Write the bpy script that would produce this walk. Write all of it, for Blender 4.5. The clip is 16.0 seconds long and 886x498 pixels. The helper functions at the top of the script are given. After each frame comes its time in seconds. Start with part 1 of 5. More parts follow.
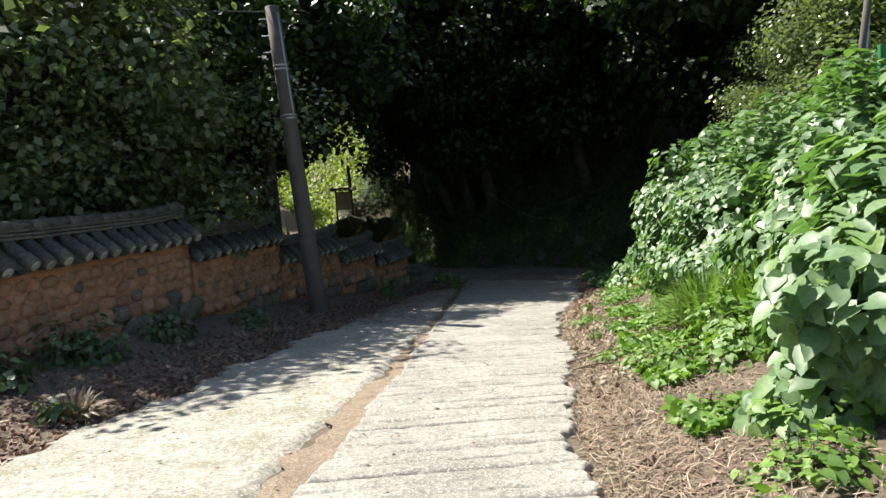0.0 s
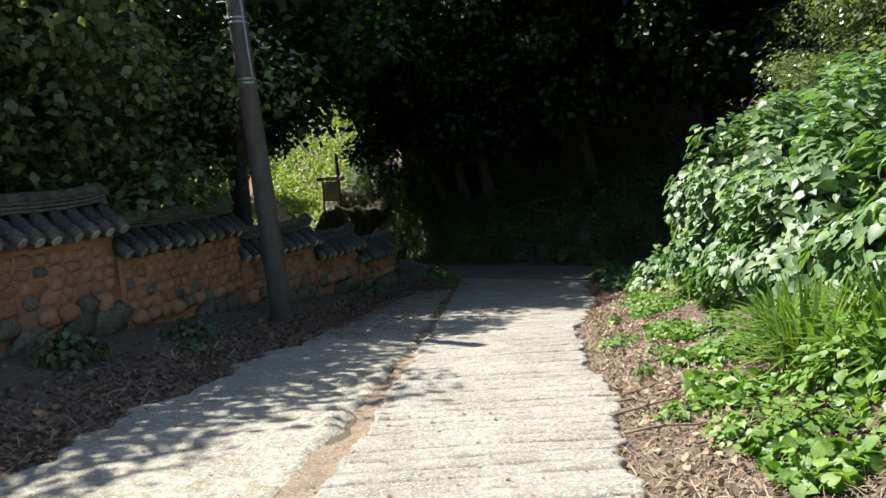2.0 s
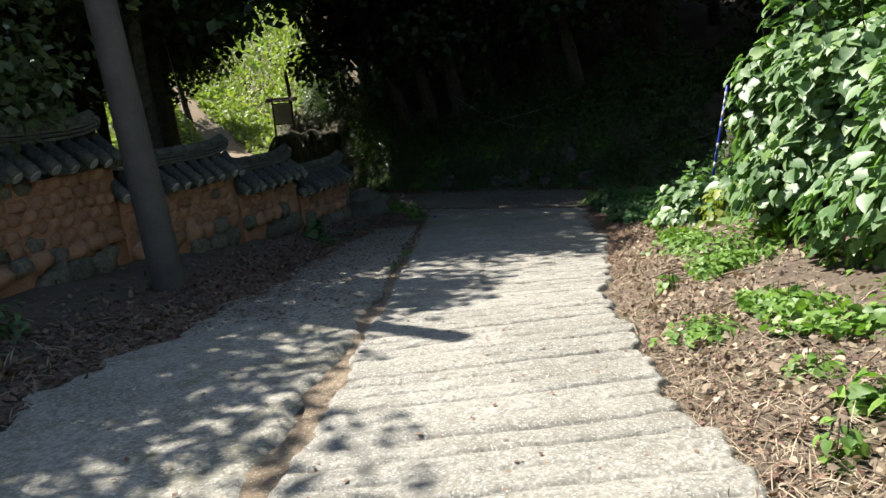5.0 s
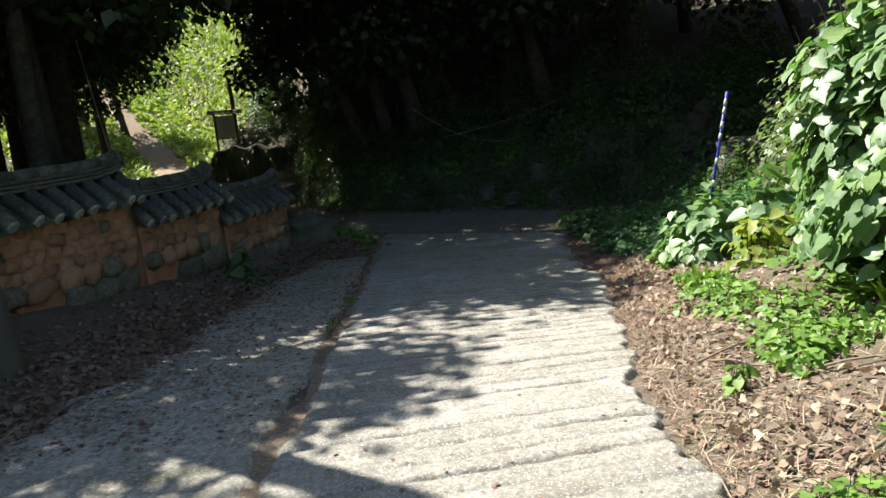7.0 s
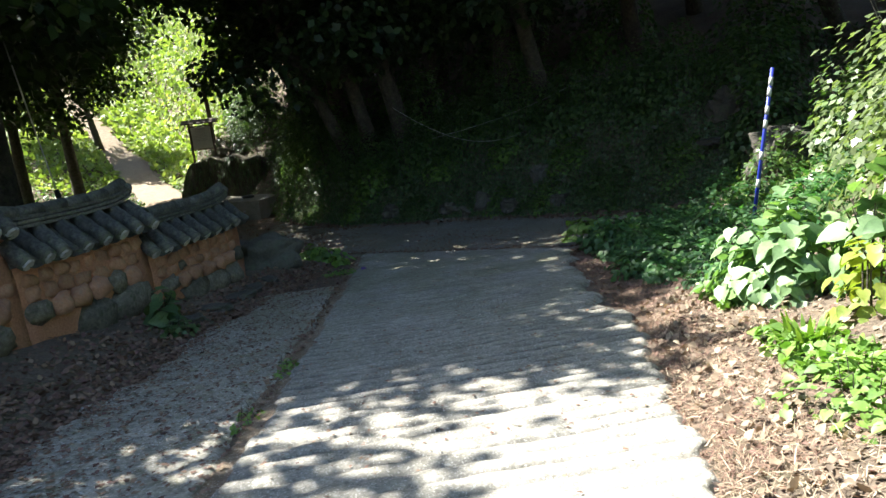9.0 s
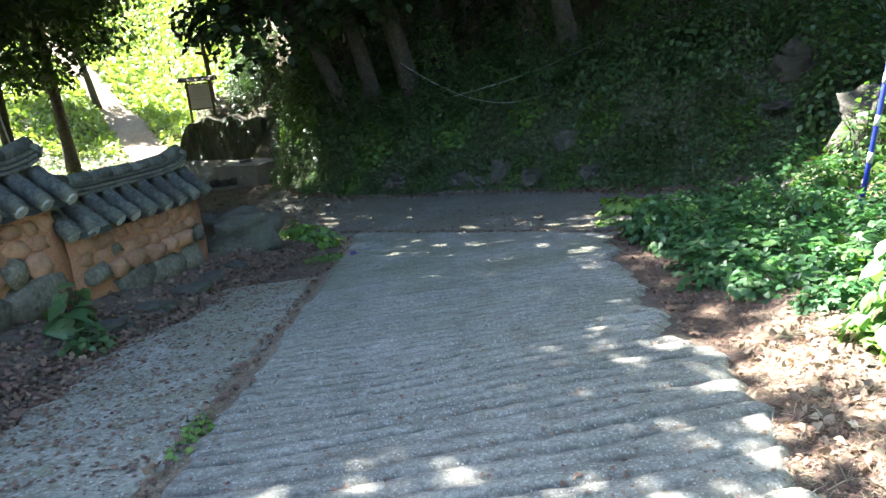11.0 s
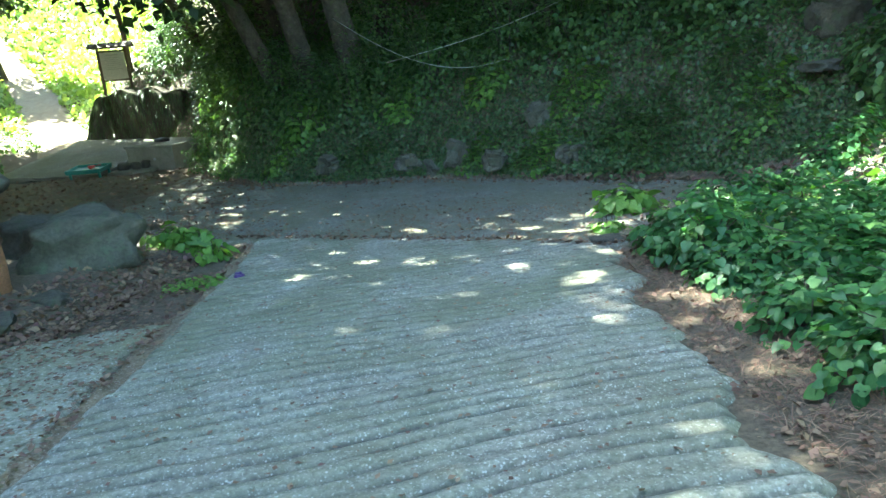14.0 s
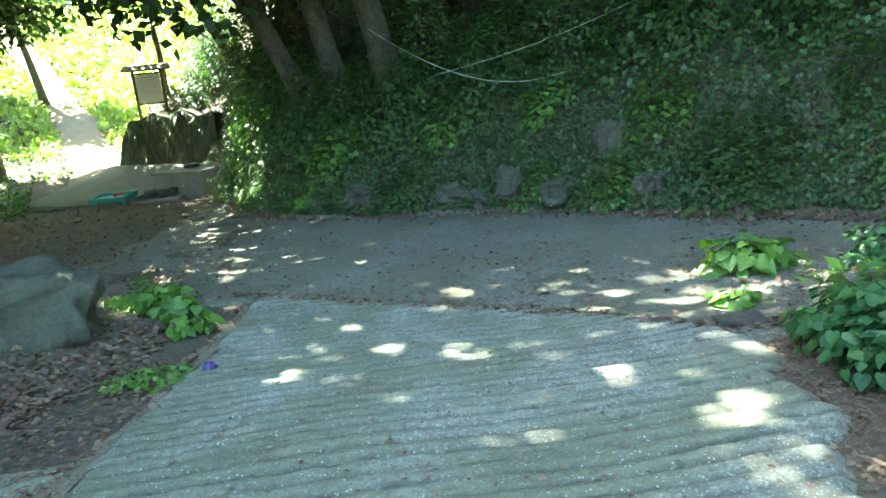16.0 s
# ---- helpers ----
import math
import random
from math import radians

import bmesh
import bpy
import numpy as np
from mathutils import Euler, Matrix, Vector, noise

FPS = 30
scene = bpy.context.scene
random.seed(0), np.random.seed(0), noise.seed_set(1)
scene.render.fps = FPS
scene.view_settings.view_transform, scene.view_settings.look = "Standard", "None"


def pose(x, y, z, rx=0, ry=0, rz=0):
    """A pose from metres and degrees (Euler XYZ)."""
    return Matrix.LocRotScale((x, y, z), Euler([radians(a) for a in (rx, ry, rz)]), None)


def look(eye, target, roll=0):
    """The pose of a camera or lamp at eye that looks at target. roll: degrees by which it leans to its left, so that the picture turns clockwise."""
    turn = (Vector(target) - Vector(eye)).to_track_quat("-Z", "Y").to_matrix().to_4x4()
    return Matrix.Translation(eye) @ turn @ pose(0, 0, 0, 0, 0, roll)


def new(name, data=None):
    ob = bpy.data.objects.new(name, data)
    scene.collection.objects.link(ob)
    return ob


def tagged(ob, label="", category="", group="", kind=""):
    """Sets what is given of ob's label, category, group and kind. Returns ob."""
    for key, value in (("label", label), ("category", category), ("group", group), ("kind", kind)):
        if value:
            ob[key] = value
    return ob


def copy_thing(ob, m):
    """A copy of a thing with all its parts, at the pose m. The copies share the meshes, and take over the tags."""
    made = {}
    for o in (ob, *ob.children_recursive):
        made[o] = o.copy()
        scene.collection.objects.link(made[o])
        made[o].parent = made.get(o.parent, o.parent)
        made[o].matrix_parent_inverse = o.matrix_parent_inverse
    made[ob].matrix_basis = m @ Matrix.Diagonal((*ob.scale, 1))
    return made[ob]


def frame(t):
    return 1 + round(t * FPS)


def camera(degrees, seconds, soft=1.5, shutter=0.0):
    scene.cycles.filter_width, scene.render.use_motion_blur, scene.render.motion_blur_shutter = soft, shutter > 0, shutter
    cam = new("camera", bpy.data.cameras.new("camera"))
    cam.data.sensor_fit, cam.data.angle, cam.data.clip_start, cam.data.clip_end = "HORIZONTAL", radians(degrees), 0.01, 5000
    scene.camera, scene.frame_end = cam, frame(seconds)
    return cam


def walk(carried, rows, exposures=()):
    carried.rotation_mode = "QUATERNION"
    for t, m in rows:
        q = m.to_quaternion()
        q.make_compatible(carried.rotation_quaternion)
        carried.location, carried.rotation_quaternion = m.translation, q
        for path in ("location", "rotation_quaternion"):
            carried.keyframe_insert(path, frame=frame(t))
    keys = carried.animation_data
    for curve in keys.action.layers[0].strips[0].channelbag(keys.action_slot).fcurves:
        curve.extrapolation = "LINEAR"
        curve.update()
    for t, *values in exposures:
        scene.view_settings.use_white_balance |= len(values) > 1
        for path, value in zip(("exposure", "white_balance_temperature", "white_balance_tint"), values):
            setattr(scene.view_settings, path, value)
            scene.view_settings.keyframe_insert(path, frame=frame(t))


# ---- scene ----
cam = camera(66.0, 16.0)
METRES, EYE, TILT, LEAN, TURN = 19.5, 1.5, -6.0, 0.0, 0.0
ROWS = [
    (0.0, 0.0, 0.0, 0.0, 0.01, 0.18, 3.36),
    (0.5, 0.0031, 0.0335, 0.0037, 2.25, -0.55, 3.75),
    (1.0, 0.0026, 0.0665, 0.0068, 0.89, 0.07, 3.11),
    (1.5, 0.0022, 0.1007, 0.0044, 2.74, -0.47, 3.46),
    (2.0, 0.0021, 0.1347, 0.0027, -0.55, -0.4, 2.85),
    (2.5, 0.0047, 0.1683, 0.0016, -1.23, -0.03, 3.86),
    (3.0, 0.0047, 0.2028, -0.001, -0.75, -0.98, 4.21),
    (3.5, 0.0084, 0.2376, -0.0002, -1.02, -2.61, 4.17),
    (6.0, 0.0138, 0.3934, 0.0042, -3.99, -7.95, 4.81),
    (6.5, 0.0171, 0.426, 0.006, -3.04, -6.64, 5.14),
    (7.0, 0.0223, 0.4558, 0.0088, -6.75, -6.02, 4.96),
    (7.5, 0.03, 0.486, 0.0114, -5.84, -4.25, 6.47),
    (8.0, 0.0379, 0.519, 0.0118, -7.65, -5.08, 6.25),
    (8.5, 0.0454, 0.5515, 0.0117, -7.29, -5.31, 6.67),
    (11.0, 0.0734, 0.7038, 0.0113, -5.57, -8.38, 6.0),
    (11.5, 0.0759, 0.7365, 0.0092, -4.61, -4.83, 5.2),
    (12.0, 0.0827, 0.7651, 0.0085, -5.99, -6.87, 4.75),
    (12.5, 0.0881, 0.7907, 0.0087, -5.67, -8.26, 4.88),
    (13.0, 0.0925, 0.8154, 0.0078, -6.76, -9.48, 5.05),
    (13.5, 0.1015, 0.844, 0.0069, -8.56, -11.14, 5.74),
    (14.0, 0.1054, 0.8736, 0.0052, -9.11, -10.37, 5.82),
    (14.5, 0.1092, 0.903, 0.0078, -8.39, -10.22, 5.51),
    (15.0, 0.1131, 0.9324, 0.0091, -6.4, -7.97, 5.96),
    (15.5, 0.1161, 0.96, 0.0099, -6.4, -7.58, 5.18),
    (16.0, 0.1206, 0.9868, 0.0084, -5.23, -8.26, 6.23),
]
EXPOSURES = [(0, 1.38, 6550, 10), (6.0, 1.38, 6500, 10), (7.0, 1.6, 6500, 10), (8.5, 2.15, 6400, 9), (11.0, 3.7, 6100, 9), (12.0, 4.2, 6000, 5), (13.0, 4.45, 6000, -2), (14.0, 4.55, 6050, -9), (16.0, 4.9, 6300, -13)]
walk(cam, [(t, pose(0, 0, EYE, TILT, LEAN, TURN) @ pose(METRES * x, METRES * y, METRES * z, 90 + pitch, roll, yaw)) for t, x, y, z, yaw, pitch, roll in ROWS], EXPOSURES)

# ---- light ----
SUN_AZIMUTH, SUN_HEIGHT = -50.0, 52.0  # degrees from +y towards +x, and above the horizon
sun_way = Vector((math.sin(radians(SUN_AZIMUTH)) * math.cos(radians(SUN_HEIGHT)),
                  math.cos(radians(SUN_AZIMUTH)) * math.cos(radians(SUN_HEIGHT)), math.sin(radians(SUN_HEIGHT))))
world = bpy.data.worlds.new("world")
scene.world = world
world.use_nodes = True
sky = world.node_tree.nodes.new("ShaderNodeTexSky")
sky.sky_type, sky.sun_disc = "NISHITA", False
sky.sun_elevation, sky.sun_rotation = radians(SUN_HEIGHT), radians(SUN_AZIMUTH)
world.node_tree.links.new(sky.outputs["Color"], world.node_tree.nodes["Background"].inputs["Color"])
world.node_tree.nodes["Background"].inputs["Strength"].default_value = 0.072
lamp = bpy.data.lights.new("sun", "SUN")
lamp.energy, lamp.angle, lamp.color = 4.5, radians(0.6), (1.0, 0.95, 0.86)
new("sun", lamp).matrix_world = look(sun_way * 60, (0, 0, 0))

# ---- materials ----
def nodes_of(name):
    mat = bpy.data.materials.new(name)
    mat.use_nodes = True
    tree = mat.node_tree
    return mat, tree, tree.nodes["Principled BSDF"]


def noise_of(tree, scale, detail=5.0, rough=0.6, stretch=(1, 1, 1)):
    where = tree.nodes.new("ShaderNodeTexCoord")
    mapping = tree.nodes.new("ShaderNodeMapping")
    mapping.inputs["Scale"].default_value = stretch
    tex = tree.nodes.new("ShaderNodeTexNoise")
    tex.inputs["Scale"].default_value, tex.inputs["Detail"].default_value = scale, detail
    tex.inputs["Roughness"].default_value = rough
    tree.links.new(where.outputs["Object"], mapping.inputs["Vector"])
    tree.links.new(mapping.outputs["Vector"], tex.inputs["Vector"])
    return tex.outputs["Fac"]


def ramp_of(tree, fac, stops):
    ramp = tree.nodes.new("ShaderNodeValToRGB")
    while len(ramp.color_ramp.elements) < len(stops):
        ramp.color_ramp.elements.new(0.5)
    for el, (at, colour) in zip(ramp.color_ramp.elements, stops):
        el.position, el.color = at, (*colour, 1)
    tree.links.new(fac, ramp.inputs["Fac"])
    return ramp.outputs["Color"]


def mix_of(tree, fac, a, b, blend="MIX"):
    mix = tree.nodes.new("ShaderNodeMix")
    mix.data_type, mix.blend_type = "RGBA", blend
    for socket, value in ((mix.inputs["Factor"], fac), (mix.inputs["A"], a), (mix.inputs["B"], b)):
        if isinstance(value, (int, float)):
            socket.default_value = value
        elif isinstance(value, tuple):
            socket.default_value = (*value, 1)
        else:
            tree.links.new(value, socket)
    return mix.outputs["Result"]


def bump_of(tree, bsdf, height, strength, distance):
    bump = tree.nodes.new("ShaderNodeBump")
    bump.inputs["Strength"].default_value, bump.inputs["Distance"].default_value = strength, distance
    tree.links.new(height, bump.inputs["Height"])
    tree.links.new(bump.outputs["Normal"], bsdf.inputs["Normal"])


def rough_material(name, broad, fine, stain=None, scale=1.2, grain=40.0, rough=0.9, bump=0.5, depth=0.01, per_piece=0.0, grit=None):
    """Broad and fine colour noise, an optional stain colour, and a grain relief."""
    mat, tree, bsdf = nodes_of(name)
    colour = ramp_of(tree, noise_of(tree, scale), [(0.3, broad[0]), (0.7, broad[1])])
    speck = ramp_of(tree, noise_of(tree, grain, 8, 0.7), [(0.3, fine[0]), (0.7, fine[1])])
    colour = mix_of(tree, 1.0, colour, speck, "MULTIPLY")
    if stain:
        spots = ramp_of(tree, noise_of(tree, scale * 2.7, 7, 0.65), [(0.52, (0, 0, 0)), (0.68, (1, 1, 1))])
        colour = mix_of(tree, spots, colour, stain)
    if grit:
        chips = ramp_of(tree, noise_of(tree, grain * 2.2, 3, 0.5), [(0.58, (0, 0, 0)), (0.66, (1, 1, 1))])
        colour = mix_of(tree, chips, colour, grit)
    if per_piece:
        info = tree.nodes.new("ShaderNodeObjectInfo")
        tone = ramp_of(tree, info.outputs["Random"], [(0, (1 - per_piece,) * 3), (1, (1.0,) * 3)])
        colour = mix_of(tree, 1.0, colour, tone, "MULTIPLY")
    tree.links.new(colour, bsdf.inputs["Base Color"])
    bsdf.inputs["Roughness"].default_value = rough
    bump_of(tree, bsdf, noise_of(tree, grain * 0.6, 8, 0.7), bump, depth)
    return mat


def leaf_material(name, colours, rough=0.45, through_light=0.35, through_colour=None):
    """Leaves: a colour for each leaf, a gloss, and light that comes through them."""
    mat, tree, bsdf = nodes_of(name)
    geo = tree.nodes.new("ShaderNodeNewGeometry")
    n = len(colours)
    colour = ramp_of(tree, geo.outputs["Random Per Island"], [(i / max(1, n - 1), c) for i, c in enumerate(colours)])
    colour = mix_of(tree, 1.0, colour, ramp_of(tree, noise_of(tree, 30, 3), [(0.3, (0.75, 0.75, 0.75)), (0.7, (1.1, 1.1, 1.1))]), "MULTIPLY")
    tree.links.new(colour, bsdf.inputs["Base Color"])
    bsdf.inputs["Roughness"].default_value = rough
    lit = tree.nodes.new("ShaderNodeBsdfTranslucent")
    tree.links.new(mix_of(tree, 1.0, colour, through_colour or (1.5, 1.7, 0.6), "MULTIPLY"), lit.inputs["Color"])
    both = tree.nodes.new("ShaderNodeMixShader")
    both.inputs["Fac"].default_value = through_light
    tree.links.new(bsdf.outputs["BSDF"], both.inputs[1])
    tree.links.new(lit.outputs["BSDF"], both.inputs[2])
    tree.links.new(both.outputs["Shader"], tree.nodes["Material Output"].inputs["Surface"])
    return mat


def plain_material(name, colour, rough=0.5, metal=0.0):
    mat, tree, bsdf = nodes_of(name)
    tone = ramp_of(tree, noise_of(tree, 14, 6), [(0.3, tuple(c * 0.75 for c in colour)), (0.7, colour)])
    tree.links.new(tone, bsdf.inputs["Base Color"])
    bsdf.inputs["Roughness"].default_value, bsdf.inputs["Metallic"].default_value = rough, metal
    bump_of(tree, bsdf, noise_of(tree, 60, 5), 0.2, 0.004)
    return mat


M_ROAD = rough_material("ribbed_concrete", ((0.25, 0.238, 0.2), (0.41, 0.39, 0.335)), ((0.34, 0.34, 0.34), (1.28, 1.28, 1.28)), (0.2, 0.185, 0.15), 1.3, 30, 0.7, 1.0, 0.02, grit=(0.5, 0.49, 0.45))


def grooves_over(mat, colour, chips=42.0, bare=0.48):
    """Darkens the grooves for settled dirt and for shade painted into them, broken up by wear, and shows coarse pale
    aggregate worn bare between them.
    """
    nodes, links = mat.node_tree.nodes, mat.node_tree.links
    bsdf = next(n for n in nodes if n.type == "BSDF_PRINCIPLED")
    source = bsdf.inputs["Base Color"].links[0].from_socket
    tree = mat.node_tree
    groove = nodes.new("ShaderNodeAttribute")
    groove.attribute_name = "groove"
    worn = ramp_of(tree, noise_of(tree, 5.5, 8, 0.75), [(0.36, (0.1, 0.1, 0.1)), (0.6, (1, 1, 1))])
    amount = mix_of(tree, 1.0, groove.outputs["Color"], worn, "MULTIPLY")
    groove_toned = mix_of(tree, amount, source, colour)
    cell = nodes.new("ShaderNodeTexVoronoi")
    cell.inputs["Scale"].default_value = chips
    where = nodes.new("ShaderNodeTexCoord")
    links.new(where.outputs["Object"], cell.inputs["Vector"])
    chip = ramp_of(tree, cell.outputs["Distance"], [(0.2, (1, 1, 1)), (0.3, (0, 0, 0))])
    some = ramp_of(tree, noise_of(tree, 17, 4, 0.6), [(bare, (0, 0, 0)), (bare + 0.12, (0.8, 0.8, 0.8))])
    links.new(mix_of(tree, mix_of(tree, 1.0, chip, some, "MULTIPLY"), groove_toned, (0.56, 0.55, 0.52)), bsdf.inputs["Base Color"])



def moss_over(mat, colour, begin=17.5):
    """Thin moss and damp dirt in broad uneven patches on the lower end of the concrete."""
    nodes, links = mat.node_tree.nodes, mat.node_tree.links
    bsdf = next(n for n in nodes if n.type == "BSDF_PRINCIPLED")
    source = bsdf.inputs["Base Color"].links[0].from_socket
    geo = nodes.new("ShaderNodeNewGeometry")
    axes = nodes.new("ShaderNodeSeparateXYZ")
    links.new(geo.outputs["Position"], axes.inputs[0])
    reach = nodes.new("ShaderNodeMapRange")
    reach.inputs["From Min"].default_value, reach.inputs["From Max"].default_value = begin, begin + 5
    links.new(axes.outputs["Y"], reach.inputs["Value"])
    noise = nodes.new("ShaderNodeTexNoise")
    noise.inputs["Scale"].default_value, noise.inputs["Detail"].default_value = 1.1, 7.0
    links.new(geo.outputs["Position"], noise.inputs["Vector"])
    patch = nodes.new("ShaderNodeMapRange")
    patch.inputs["From Min"].default_value, patch.inputs["From Max"].default_value = 0.38, 0.56
    links.new(noise.outputs["Fac"], patch.inputs["Value"])
    amount = nodes.new("ShaderNodeMath")
    amount.operation = "MULTIPLY"
    links.new(reach.outputs["Result"], amount.inputs[0])
    links.new(patch.outputs["Result"], amount.inputs[1])
    thin = nodes.new("ShaderNodeMath")
    thin.operation = "MULTIPLY"
    thin.inputs[1].default_value = 0.62
    links.new(amount.outputs[0], thin.inputs[0])
    mix = nodes.new("ShaderNodeMix")
    mix.data_type = "RGBA"
    links.new(thin.outputs[0], mix.inputs[0])
    links.new(source, mix.inputs[6])
    mix.inputs[7].default_value = (*colour, 1)
    links.new(mix.outputs[2], bsdf.inputs["Base Color"])


moss_over(M_ROAD, (0.165, 0.17, 0.1), 16.5)
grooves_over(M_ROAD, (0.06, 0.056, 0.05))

M_STRIP = rough_material("old_concrete", ((0.29, 0.275, 0.215), (0.48, 0.455, 0.39)), ((0.35, 0.35, 0.35), (1.25, 1.25, 1.25)), (0.22, 0.21, 0.13), 1.5, 20, 0.9, 1.0, 0.03, grit=(0.48, 0.46, 0.41))
M_LANE = rough_material("dirty_concrete", ((0.17, 0.165, 0.14), (0.27, 0.26, 0.225)), ((0.45, 0.45, 0.45), (1.2, 1.2, 1.2)), (0.17, 0.155, 0.115), 1.0, 34, 0.95, 1.0, 0.025, grit=(0.4, 0.38, 0.33))
moss_over(M_STRIP, (0.25, 0.24, 0.15), 16.0)
moss_over(M_LANE, (0.16, 0.15, 0.095))
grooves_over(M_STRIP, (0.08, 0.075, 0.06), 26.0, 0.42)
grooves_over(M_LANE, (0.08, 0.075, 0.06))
M_SAND = rough_material("pale_sandy_soil", ((0.24, 0.18, 0.12), (0.35, 0.27, 0.185)), ((0.45, 0.45, 0.45), (1.15, 1.15, 1.15)), (0.17, 0.125, 0.085), 2.5, 30, 1.0, 1.0, 0.03, grit=(0.4, 0.36, 0.3))
M_SOIL = rough_material("forest_soil", ((0.12, 0.09, 0.066), (0.21, 0.165, 0.12)), ((0.45, 0.45, 0.45), (1.2, 1.2, 1.2)), (0.11, 0.11, 0.06), 0.9, 26, 1.0, 1.0, 0.04)
# Soil colour lowered to stand in for the shade over the cut bank.
M_EARTH = rough_material("shade_darkened_earth", ((0.06, 0.05, 0.034), (0.12, 0.1, 0.066)), ((0.4, 0.4, 0.4), (1.2, 1.2, 1.2)), (0.06, 0.075, 0.03), 2.0, 20, 1.0, 1.0, 0.05)
M_CLAY = rough_material("ochre_clay", ((0.49, 0.225, 0.125), (0.62, 0.33, 0.2)), ((0.6, 0.6, 0.6), (1.1, 1.1, 1.1)), (0.36, 0.19, 0.105), 2.0, 35, 0.95, 0.8, 0.02)
M_STONE = rough_material("mossy_field_stone", ((0.17, 0.15, 0.105), (0.34, 0.3, 0.225)), ((0.45, 0.45, 0.45), (1.2, 1.2, 1.2)), (0.085, 0.1, 0.045), 5, 22, 0.9, 0.8, 0.02, 0.45)
M_CLAYSTONE = rough_material("clay_smeared_stone", ((0.46, 0.23, 0.13), (0.61, 0.345, 0.215)), ((0.7, 0.7, 0.7), (1.1, 1.1, 1.1)), (0.36, 0.25, 0.17), 6, 30, 0.95, 0.6, 0.012, 0.35)
M_TILE = rough_material("grey_roof_tile", ((0.1, 0.1, 0.085), (0.21, 0.205, 0.17)), ((0.4, 0.4, 0.4), (1.2, 1.2, 1.2)), (0.17, 0.19, 0.115), 6, 24, 0.95, 1.0, 0.01, 0.4)
M_PLASTER = rough_material("white_lime", ((0.5, 0.49, 0.46), (0.66, 0.65, 0.61)), ((0.75, 0.75, 0.75), (1.05, 1.05, 1.05)), (0.3, 0.29, 0.26), 9, 40, 0.9, 0.5, 0.006, 0.4)
M_POLE = rough_material("weathered_pole", ((0.075, 0.066, 0.058), (0.13, 0.115, 0.1)), ((0.7, 0.7, 0.7), (1.1, 1.1, 1.1)), (0.09, 0.085, 0.075), 2.5, 60, 0.85, 0.5, 0.008)
M_BARK = rough_material("bark", ((0.055, 0.046, 0.034), (0.13, 0.115, 0.088)), ((0.3, 0.3, 0.3), (1.25, 1.25, 1.25)), (0.075, 0.09, 0.04), 4, 12, 0.95, 1.0, 0.05)
M_ROCK = rough_material("grey_rock", ((0.075, 0.068, 0.055), (0.14, 0.128, 0.105)), ((0.5, 0.5, 0.5), (1.15, 1.15, 1.15)), (0.065, 0.078, 0.045), 2.2, 22, 0.95, 1.0, 0.04)
M_TANK = rough_material("mossy_cast_concrete", ((0.2, 0.19, 0.15), (0.33, 0.31, 0.25)), ((0.7, 0.7, 0.7), (1.1, 1.1, 1.1)), (0.2, 0.2, 0.13), 1.6, 35, 0.9, 0.6, 0.012)
M_WOOD = rough_material("weathered_wood", ((0.09, 0.065, 0.045), (0.14, 0.1, 0.075)), ((0.6, 0.6, 0.6), (1.1, 1.1, 1.1)), None, 3, 30, 0.85, 0.5, 0.008)
M_PANEL = plain_material("sign_panel_white", (0.72, 0.72, 0.68), 0.5)
M_PRINT = plain_material("sign_print_grey", (0.52, 0.53, 0.5), 0.6)
M_GREEN = plain_material("teal_painted_plastic", (0.05, 0.3, 0.24), 0.4)
M_RED = plain_material("red_plastic", (0.5, 0.04, 0.05), 0.4)
M_BLUE = plain_material("blue_plastic_pipe", (0.03, 0.05, 0.42), 0.4)
M_WHITE = plain_material("white_tape", (0.5, 0.5, 0.49), 0.6)
M_STEEL = plain_material("galvanised_steel", (0.45, 0.46, 0.47), 0.4, 0.7)
M_POSTGREEN = plain_material("green_painted_steel", (0.03, 0.22, 0.06), 0.45)
M_YELLOW = plain_material("yellow_guard", (0.6, 0.42, 0.03), 0.5)
M_BLACK = plain_material("black_rubber", (0.03, 0.03, 0.03), 0.6)
M_WIRE = plain_material("pale_cable", (0.5, 0.5, 0.47), 0.5)
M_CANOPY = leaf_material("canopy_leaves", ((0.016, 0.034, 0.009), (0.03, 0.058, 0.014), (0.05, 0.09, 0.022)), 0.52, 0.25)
# Brighter than the other grass: the slope's full sun is put into the colour.
M_MEADOW = leaf_material("sun_brightened_meadow_grass", ((0.21, 0.31, 0.07), (0.3, 0.4, 0.11), (0.4, 0.46, 0.17)), 0.6, 0.35, (1.2, 1.3, 0.5))
# Darker than the weeds: the bed's shade is mixed into this leaf colour.
M_BED = leaf_material("shade_toned_herb_leaves", ((0.03, 0.095, 0.032), (0.045, 0.13, 0.042), (0.075, 0.18, 0.055), (0.1, 0.2, 0.05)), 0.5, 0.3, (1.1, 1.6, 0.6))
# Leaf colours raised so that these crowns look caught by the sun.
M_GARDEN = leaf_material("sun_brightened_garden_leaves", ((0.08, 0.115, 0.05), (0.14, 0.185, 0.085), (0.21, 0.26, 0.13)), 0.28, 0.4, (1.2, 1.35, 0.6))
M_IVY = leaf_material("ivy_leaves", ((0.035, 0.08, 0.03), (0.07, 0.135, 0.05), (0.12, 0.195, 0.07), (0.13, 0.105, 0.065)), 0.4, 0.25)
M_BOULDER = rough_material("green_grey_boulder", ((0.085, 0.082, 0.062), (0.17, 0.16, 0.125)), ((0.55, 0.55, 0.55), (1.15, 1.15, 1.15)), (0.12, 0.14, 0.09), 2.2, 22, 0.95, 1.0, 0.04)
